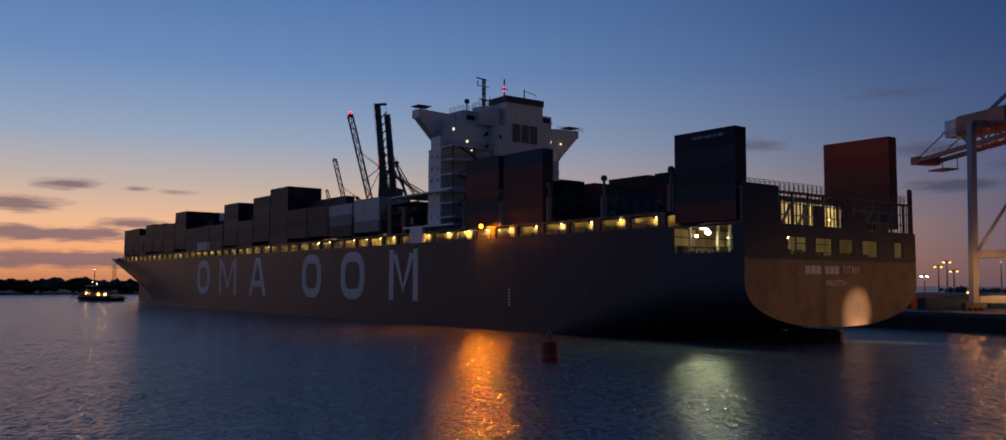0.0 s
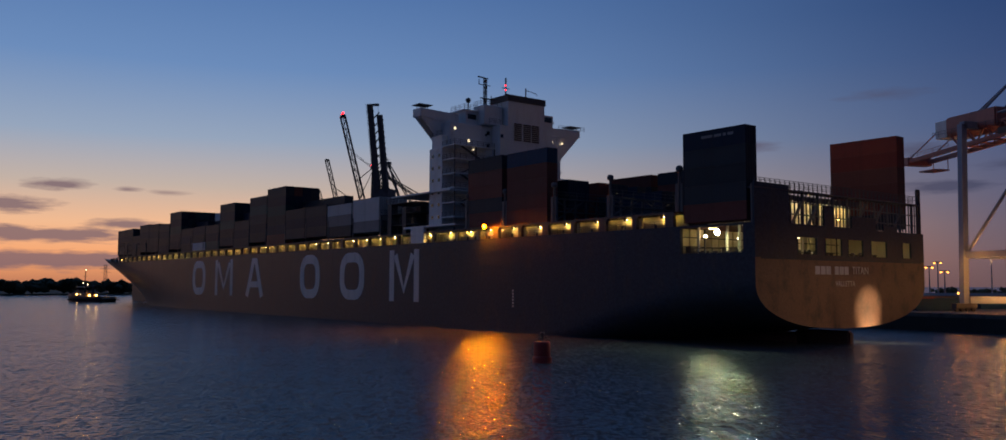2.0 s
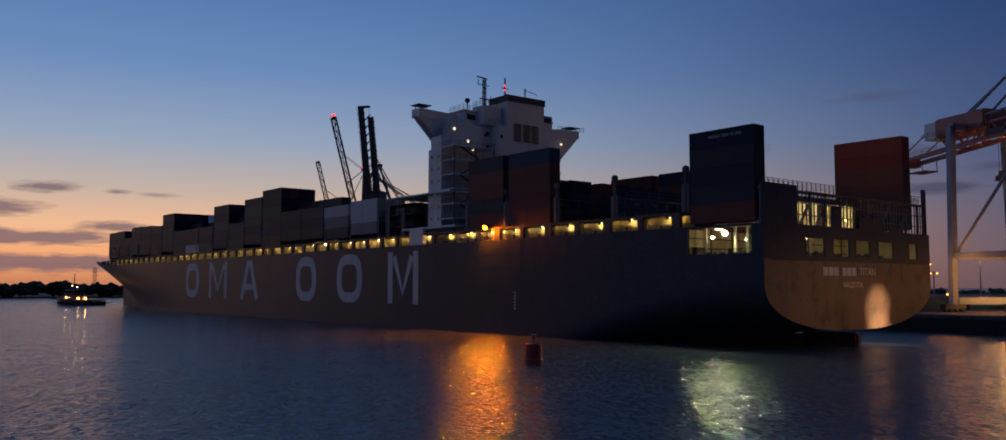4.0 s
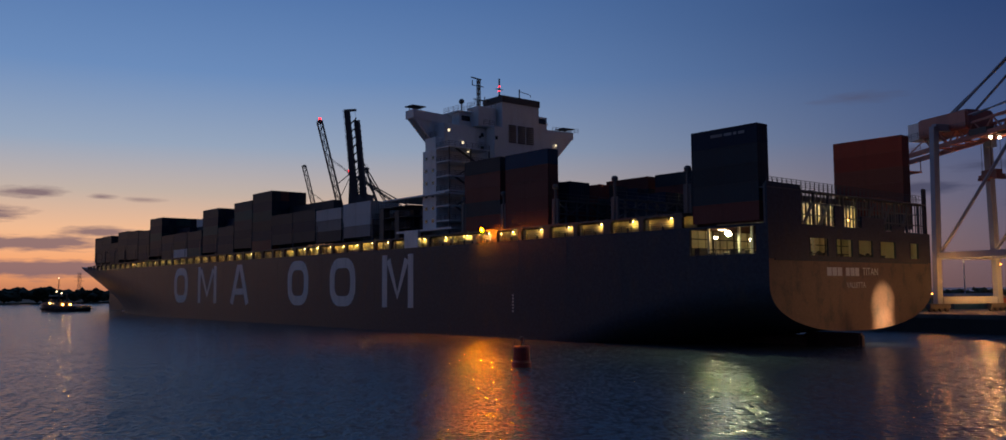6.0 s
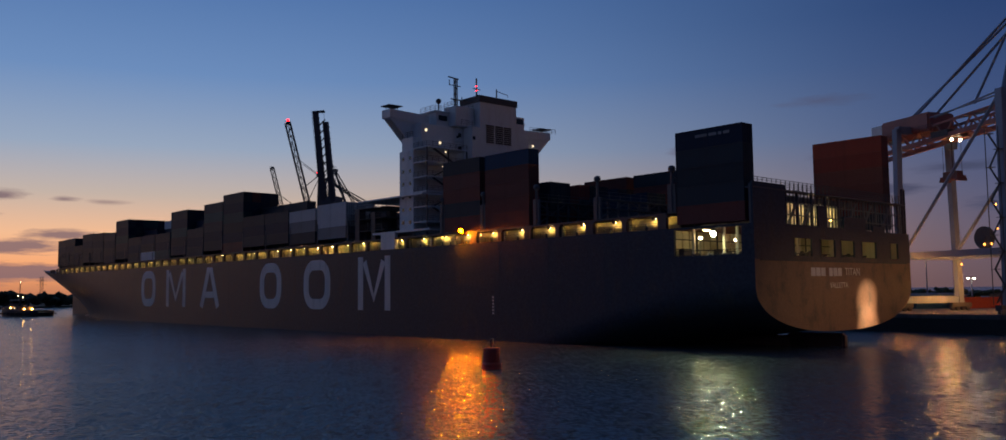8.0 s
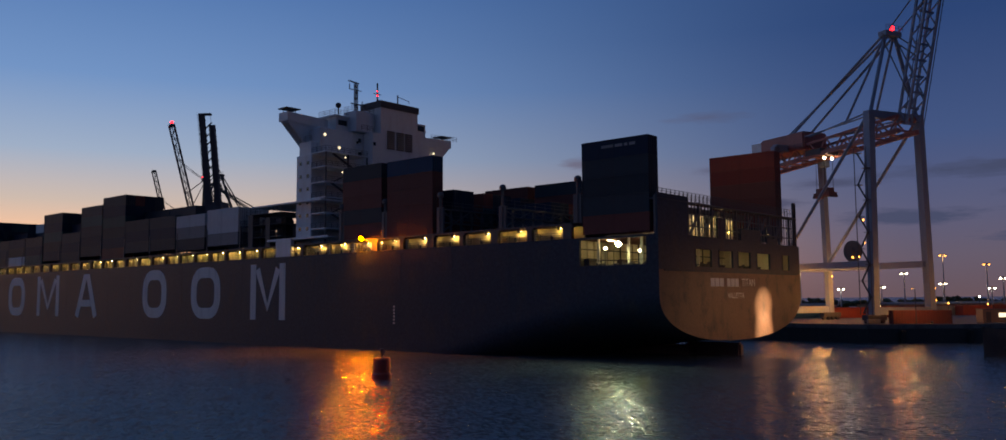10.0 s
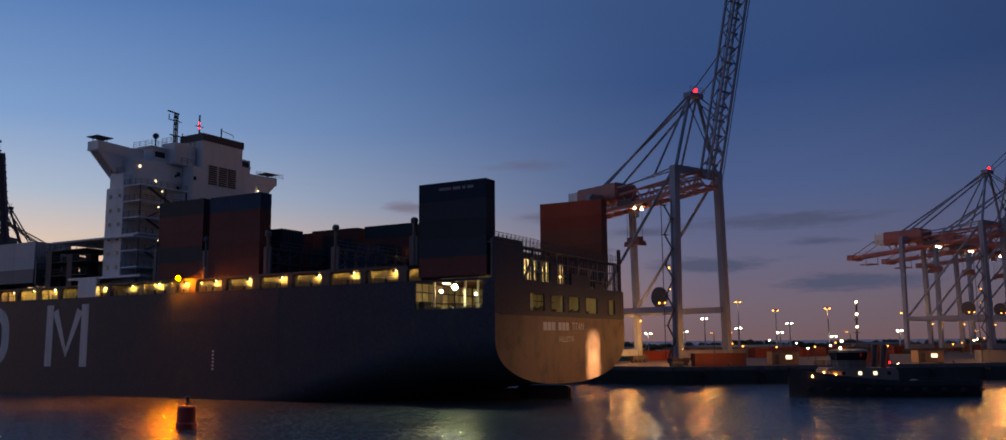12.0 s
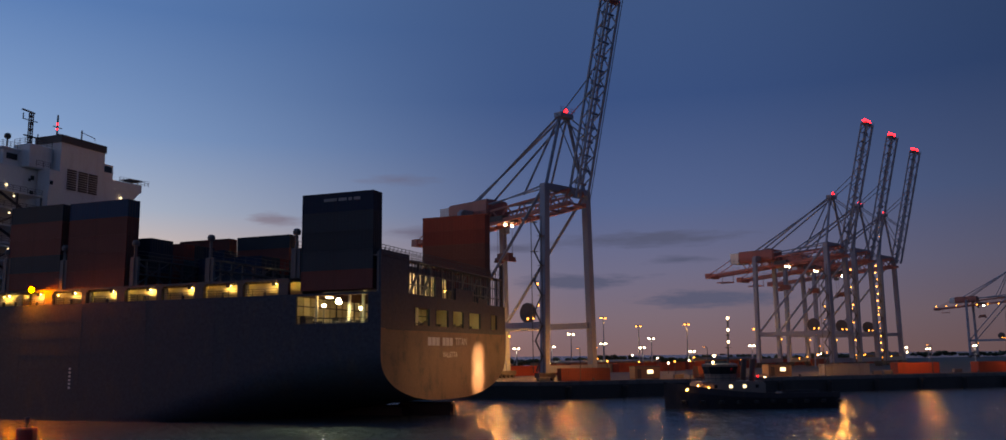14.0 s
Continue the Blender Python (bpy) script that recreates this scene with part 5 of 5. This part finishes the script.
def yard():
    rng = random.Random(9)
    a = Vector((94, 150, 0))
    # rows of boxes and low sheds along the quay, lit by the sodium masts
    for i in range(36):
        p = a + U * (4 + i * 13.2 / 1.6 + rng.uniform(-1, 1)) + N * (36 + 5 * (i % 3) + 8 * (i % 2) + rng.uniform(-1, 1))
        for k in range(1):
            m = Matrix.Translation((p.x, p.y, QUAY_Z - 0.151 + k * 2.6)) @ Euler((0, 0, math.atan2(U.y, U.x) + rng.uniform(-0.02, 0.02))).to_matrix().to_4x4()
            container(rng.choice(["rust", "rust", "brown", "grey", "rust", "blue"]), m, "standing in the lit yard", "containers in the yard")
    for k, (s, n, length, depth, h) in enumerate(((30, 70, 40, 12, 2.7), (95, 74, 60, 12, 2.7), (170, 62, 40, 10, 3), (300, 52, 36, 10, 3.5))):
        p = a + U * s + N * n
        c = thing("shed", "low pale clad yard shed with a shallow roof", "shed", Matrix.Translation((p.x, p.y, QUAY_Z - 0.151)) @ Euler((0, 0, math.atan2(U.y, U.x))).to_matrix().to_4x4(), "sheds in the yard")
        part("wall", bm_box(0, length, 0, depth, 0, h), SHED, c)
        bm = bmesh.new()
        prof = [(-0.5, h), (depth / 2, h + 0.7), (depth + 0.5, h), (depth / 2, h + 0.5)]
        v = [[bm.verts.new((x, y, z)) for y, z in prof] for x in (-0.5, length + 0.5)]
        for i in range(4):
            j = (i + 1) % 4
            bm.faces.new((v[0][i], v[0][j], v[1][j], v[1][i]))
        bm.faces.new(v[0])
        bm.faces.new(v[1][::-1])
        part("roof", bm, STEEL, c)
        for i in range(int(length // 10)):
            part("shed_door", bm_box(3 + i * 10, 7 + i * 10, -0.08, 0.02, 0.05, 2.4), STEEL, c)
    # boxes, concrete blocks and cabins behind the outer quay wall
    out = Vector((96, 146, 0))
    turn = math.atan2(V.y, V.x)
    along = 3.0
    first_block = first_cabin = None
    while along < 210:
        kind = rng.random()
        m = Matrix.Translation(out + V * along + VN * rng.uniform(7, 12) + Vector((0, 0, QUAY_Z - 0.151))) @ Euler((0, 0, turn + rng.uniform(-0.05, 0.05))).to_matrix().to_4x4()
        if kind < 0.35:
            container(rng.choice(["rust", "brown", "slate", "grey"]), m, "standing behind the quay wall", "containers in the yard")
            along += 13 + rng.uniform(0, 6)
        elif kind < 0.75:
            if first_block is None:
                bm = bmesh.new()
                box(bm, 0, 2.4, 0, 0.8, 0, 0.9)
                bmesh.ops.bevel(bm, geom=bm.edges[:], offset=0.08, segments=1, affect="EDGES")
                first_block = tagged(part("concrete_block", bm, CONCRETE), "weathered concrete barrier block on the quay", "barrier", "barrier blocks on the quay")
                first_block.matrix_basis = m
            else:
                copy_thing(first_block, m)
            along += rng.uniform(2.8, 5)
        else:
            if first_cabin is None:
                first_cabin = thing("site_cabin", "small buff site cabin with a lit window", "cabin", m, "cabins on the quay")
                part("wall", bm_box(0, 6, 0, 2.5, 0.15, 2.6), SHED, first_cabin)
                part("roof", bm_box(-0.1, 6.1, -0.1, 2.6, 2.6, 2.75), STEEL, first_cabin)
                part("door", bm_box(0.6, 1.5, -0.05, 0.0, 0.2, 2.2), STEEL, first_cabin)
                part("window", bm_box(3.0, 4.4, -0.04, 0.0, 1.2, 2.0), PORTHOLE, first_cabin)
                for x in (0.2, 5.5):
                    part("skid", bm_box(x, x + 0.3, 0, 2.5, 0, 0.15), STEEL, first_cabin)
            else:
                copy_thing(first_cabin, m)
            along += 9 + rng.uniform(0, 8)
    # small lit bulkhead lamps low in the yard
    for i in range(26):
        p = a + U * rng.uniform(5, 300) + N * rng.uniform(8, 50)
        c = thing("bulkhead_lamp", "short post with a small lit yard lamp", "lamp", Matrix.Translation((p.x, p.y, QUAY_Z - 0.151)), "small lamps in the yard")
        h = rng.uniform(2.5, 5)
        bm = bmesh.new()
        beam(bm, (0, 0, 0), (0, 0, h), 0.12)
        part("post", bm, STEEL, c)
        part("lamp_head", bm_ball((0, 0, h + 0.1), 0.2), SODIUM_FAR if i % 3 else WHITELAMP, c)
    # sodium lamps on short masts by the outer quay
    for k in range(7):
        p = out + V * (10 + 29 * k) + VN * 3.2
        c = thing("lamp_post", "short steel post with a lit sodium lamp on the quay", "street lamp", Matrix.Translation((p.x, p.y, QUAY_Z - 0.151)), "lamp posts on the quay")
        bm = bmesh.new()
        lathe(bm, [(0.12, 0), (0.09, 3), (0.07, 6.6)], 10)
        beam(bm, (0, 0, 6.55), (0.25, 0.95, 6.75), 0.08)
        part("post", bm, STEEL, c)
        bm = bmesh.new()
        box(bm, 0.1, 0.4, 0.8, 1.4, 6.7, 6.82)
        head = part("lamp_head", bm, STEEL, c)
        part("lens", bm_box(0.14, 0.36, 0.86, 1.34, 6.66, 6.696), SODIUM_FAR, head, "lit sodium lens")
        point_lamp("quay_light", (p.x + 0.25, p.y + 1.1, QUAY_Z + 6.3), (1.0, 0.40, 0.09), 1300, 0.25)
    for at in ((106.5, 180.0, 9.0), (118.0, 178.0, 9.5), (150.0, 152.0, 8.5), (190.0, 150.0, 8.5)):
        point_lamp("yard_light", at, (1.0, 0.42, 0.11), 2600, 0.8)
    for along, back, h in ((8, 26, 9), (48, 30, 10), (92, 28, 9), (140, 30, 10), (195, 30, 10)):
        p = a + U * along + N * back
        point_lamp("yard_light", (p.x, p.y, QUAY_Z + h), (1.0, 0.36, 0.07), 1200 if along < 20 else 2200 if along < 80 else 1300, 1.0)


yard()


# ---- tugs and the buoy ----


def tug(name, label, m, lights, wind=1):
    """A harbour tug, bow towards +x, about 27 m long."""
    c = thing(name, label, "tugboat", m)
    bm = bmesh.new()
    L = 27.0
    rows = []
    for i in range(19):
        s = i / 18
        x = -L / 2 - 2.5 + L * s
        wide = 5.0 * (1 - max(0, (s - 0.55) / 0.45) ** 2.4) * (1 - 0.22 * max(0, (0.15 - s) / 0.15) ** 2)
        sheer = 2.3 + 1.9 * max(0, (s - 0.35) / 0.65) ** 1.7 + 0.15 * (1 - s)
        rows.append([(x, 0.0, -2.0), (x, wide * 0.6, -1.6), (x, wide * 0.88, 0), (x, wide, sheer * 0.7), (x, wide, sheer), (x, wide - 0.25, sheer), (x, wide - 0.25, sheer - 0.8), (x, 0, sheer - 0.8)])
    for side in (1, -1):
        vs = [[bm.verts.new((x, side * y, z)) for x, y, z in r] for r in rows]
        for a, b in zip(vs, vs[1:]):
            for i in range(len(a) - 1):
                bm.faces.new((a[i], b[i], b[i + 1], a[i + 1]))
        bm.faces.new(vs[0] if side > 0 else vs[0][::-1])
    bmesh.ops.remove_doubles(bm, verts=bm.verts, dist=0.01)
    part("hull", bm, TUGHULL, c, "black tug hull")
    for i in range(10):
        s = i / 9
        x = -L / 2 - 1.9 + (L - 3) * s
        wide = 5.0 * (1 - max(0, (s * 0.9 - 0.55) / 0.45) ** 2.4)
        for side in (1, -1):
            bm = bmesh.new()
            lathe(bm, [(0.25, -0.3), (0.45, -0.2), (0.45, 0.2), (0.25, 0.3)], 10, (x, side * (wide + 0.1), 1.1))
            part("tyre_fender", bm, RUBBER, c)
    bm = bmesh.new()
    box(bm, -4.5, 6.0, -3.2, 3.2, 0.9, 4.2)
    bmesh.ops.bevel(bm, geom=bm.edges[:], offset=0.3, segments=2, affect="EDGES")
    house = part("deck_house", bm, TUGWHITE, c, "buff deck house")
    bm = bmesh.new()
    lathe(bm, [(2.5, 4.2), (2.6, 5.3), (2.9, 6.6), (3.0, 6.8), (2.4, 7.0)], 10, (1.8, 0, 0))
    wheel = part("wheelhouse", bm, TUGWHITE, house)
    bm = bmesh.new()
    lathe(bm, [(2.64, 5.35), (2.92, 6.5)], 10, (1.8, 0, 0), False)
    part("window_band", bm, DARKGLASS, wheel)
    for y in (-2.0, 2.0):
        bm = bmesh.new()
        beam(bm, (-2.6, y, 4.2), (-2.9, y, 7.6), 0.9, sides=12)
        part("funnel", bm, STEEL, c)
    bm = bmesh.new()
    beam(bm, (0.4, 0, 7), (0.1, 0, 14.4), 0.22)
    beam(bm, (0.3, -1.4, 9.5), (0.3, 1.4, 9.5), 0.12)
    beam(bm, (0.3, -1.0, 11.5), (0.3, 1.0, 11.5), 0.12)
    beam(bm, (0.8, 0, 8.4), (1.8, 0, 8.4), 0.25)
    part("mast", bm, STEEL, c)
    bm = bmesh.new()
    beam(bm, (-8, -1.2, 1.6), (-8, 1.2, 1.6), 1.6, sides=14)
    box(bm, -9, -7, -1.5, 1.5, 0.8, 1.3)
    part("tow_winch", bm, STEEL, c)
    bm = bmesh.new()
    rail(bm, (-4.4, 3.1, 4.2), (5.8, 3.1, 4.2), 1.0, 1.2)
    rail(bm, (-4.4, -3.1, 4.2), (5.8, -3.1, 4.2), 1.0, 1.2)
    part("guard_rail", bm, STEEL, c)
    for x in (-3, -1, 1.2, 3.6):
        for side in (1, -1):
            part("window", bm_box(x - 0.26, x + 0.26, side * 3.2 - 0.03, side * 3.2 + 0.03, 3.2, 3.7), PORTHOLE if x in (-1, 1.2) else DARKGLASS, house)
    for at, r, mat in lights:
        part("lamp", bm_ball(at, r), mat, c, "lit lamp")
    return c


TUGGLOW = glow("tug_lamp_glow", (1.0, 0.72, 0.40), 9)
TUGORANGE = glow("tug_deck_lamp_glow", (1.0, 0.40, 0.07), 60)
far_tug = tug("tugboat", "dark harbour tug with lit deck lamps by the bow", Matrix(),
              [((0.1, 0, 14.4), 0.16, TUGGLOW), ((0.2, 0.9, 8.6), 0.2, TUGGLOW), ((-2, 0.3, 7.9), 0.2, TUGGLOW), ((-4.8, 1.5, 3.0), 0.28, TUGORANGE), ((-5, -2.0, 3.0), 0.28, TUGORANGE),
               ((6.3, 1.6, 3.4), 0.28, TUGORANGE), ((6.3, -1.6, 3.4), 0.28, TUGORANGE), ((3.4, -2.9, 4.6), 0.14, REDLAMP), ((1, -3.4, 3.6), 0.22, TUGORANGE), ((1, 3.4, 3.6), 0.22, TUGORANGE)])
TUG_AXIS = (0.891, -0.454)
near_tug = tug("tugboat", "dark tug with white mast lamps, standing off the stern", Matrix(),
               [((0.2, 0.25, 14.2), 0.18, TUGGLOW), ((0.25, 0.3, 12.3), 0.18, TUGGLOW), ((0.3, 0.3, 10.4), 0.18, TUGGLOW), ((3.0, 1.2, 8.2), 0.2, TUGGLOW), ((3.4, 1.6, 7.2), 0.2, TUGGLOW),
                ((4.8, 3.3, 3.2), 0.12, TUGORANGE), ((6.4, 3.0, 3.6), 0.10, TUGORANGE), ((-3.4, 2.6, 5.0), 0.15, REDLAMP), ((8.0, 2.5, 3.0), 0.14, TUGORANGE), ((-4.8, 2.0, 4.8), 0.12, TUGGLOW)])
# two unseen spots added, fixed in the air, for the bright patch on the ship's stern
for high, watts in ((2.6, 460000), (6.3, 360000)):
    spot_data = bpy.data.lights.new("searchlight", "SPOT")
    spot_data.color, spot_data.energy, spot_data.spot_size, spot_data.spot_blend, spot_data.shadow_soft_size = (1.0, 0.64, 0.32), watts, radians(8.0), 1.0, 0.1
    spot = new("searchlight", spot_data)
    spot.matrix_world = look((108.5, 103.0, 17.0), (62.9, 129.9, high))
# unseen wide orange fill lamp, added to warm the ship's transom
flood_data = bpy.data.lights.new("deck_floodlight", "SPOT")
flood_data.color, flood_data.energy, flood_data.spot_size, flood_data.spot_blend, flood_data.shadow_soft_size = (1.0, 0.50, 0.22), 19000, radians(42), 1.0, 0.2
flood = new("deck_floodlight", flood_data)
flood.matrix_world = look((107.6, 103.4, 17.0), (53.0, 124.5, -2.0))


def buoy():
    c = thing("buoy", "red can buoy with a flashing red lantern", "buoy", Matrix.Translation((5.2, 98.0, 0)))
    bm = bmesh.new()
    lathe(bm, [(0.5, -0.9), (1.05, -0.6), (1.08, 0.55), (0.95, 0.7), (0.78, 0.75)], 24)
    part("float", bm, BUOYRED, c)
    bm = bmesh.new()
    lathe(bm, [(0.92, 0.75), (0.92, 2.2), (0.82, 2.32), (0.3, 2.36)], 24)
    part("can", bm, BUOYRED, c)
    for i in range(4):
        a = math.pi / 2 * i + 0.4
        bm = bmesh.new()
        beam(bm, (0.94 * math.cos(a), 0.94 * math.sin(a), 0.75), (0.94 * math.cos(a), 0.94 * math.sin(a), 2.25), 0.07)
        part("lifting_bar", bm, BUOYRED, c)
    bm = bmesh.new()
    lathe(bm, [(0.12, 2.36), (0.10, 2.7), (0.28, 2.72), (0.28, 2.78)], 12)
    part("lantern_frame", bm, STEEL, c)
    bm = bmesh.new()
    lathe(bm, [(0.28, 3.22), (0.24, 3.30), (0.05, 3.36)], 12)
    part("lantern_cap", bm, STEEL, c)
    part("lantern", bm_ball((0, 0, 3.0), 0.14), BUOYLAMP, c, "red flashing lantern")
    # added turning hood, blocks the lantern to make it flash: closed over half the way round
    bm = bmesh.new()
    prev = None
    for i in range(19):
        a = radians(-100 + 200 * i / 18)
        cur = [bm.verts.new((r * math.cos(a), r * math.sin(a), z)) for r, z in ((0.22, 2.79), (0.22, 3.21), (0.24, 3.21), (0.24, 2.79))]
        if prev:
            for j in range(4):
                k = (j + 1) % 4
                bm.faces.new((prev[j], cur[j], cur[k], prev[k]))
        prev = cur
    hood = part("hood", bm, STEEL, c)
    return hood


hood = buoy()


def motions():
    rows = [(t, ship_pose(t)) for t in SHIP_TIMES]
    walk(ship, rows)
    for ob, offset in riders:
        walk(ob, [(t, m @ offset) for t, m in rows])
    walk(far_tug, [(t, pose(-187 + 1.05 * t, 402 - 2.3 * t, 0, 0, 0, 152)) for t in (0, 3.5, 7, 10.5, 14)])
    walk(near_tug, [(t, pose(104.9 + 1.2 * (t - 14) * TUG_AXIS[0], 103.4 + 1.2 * (t - 14) * TUG_AXIS[1], 0, 0, 0, 153)) for t in (0, 7, 14)])
    walk(hood, [(t / 5, pose(0, 0, 0, 0, 0, -90 + 72 * t)) for t in range(71)])
    walk(water, [(t, pose(0.35 * t, -0.5 * t, 0)) for t in (0, 7, 14)])


motions()
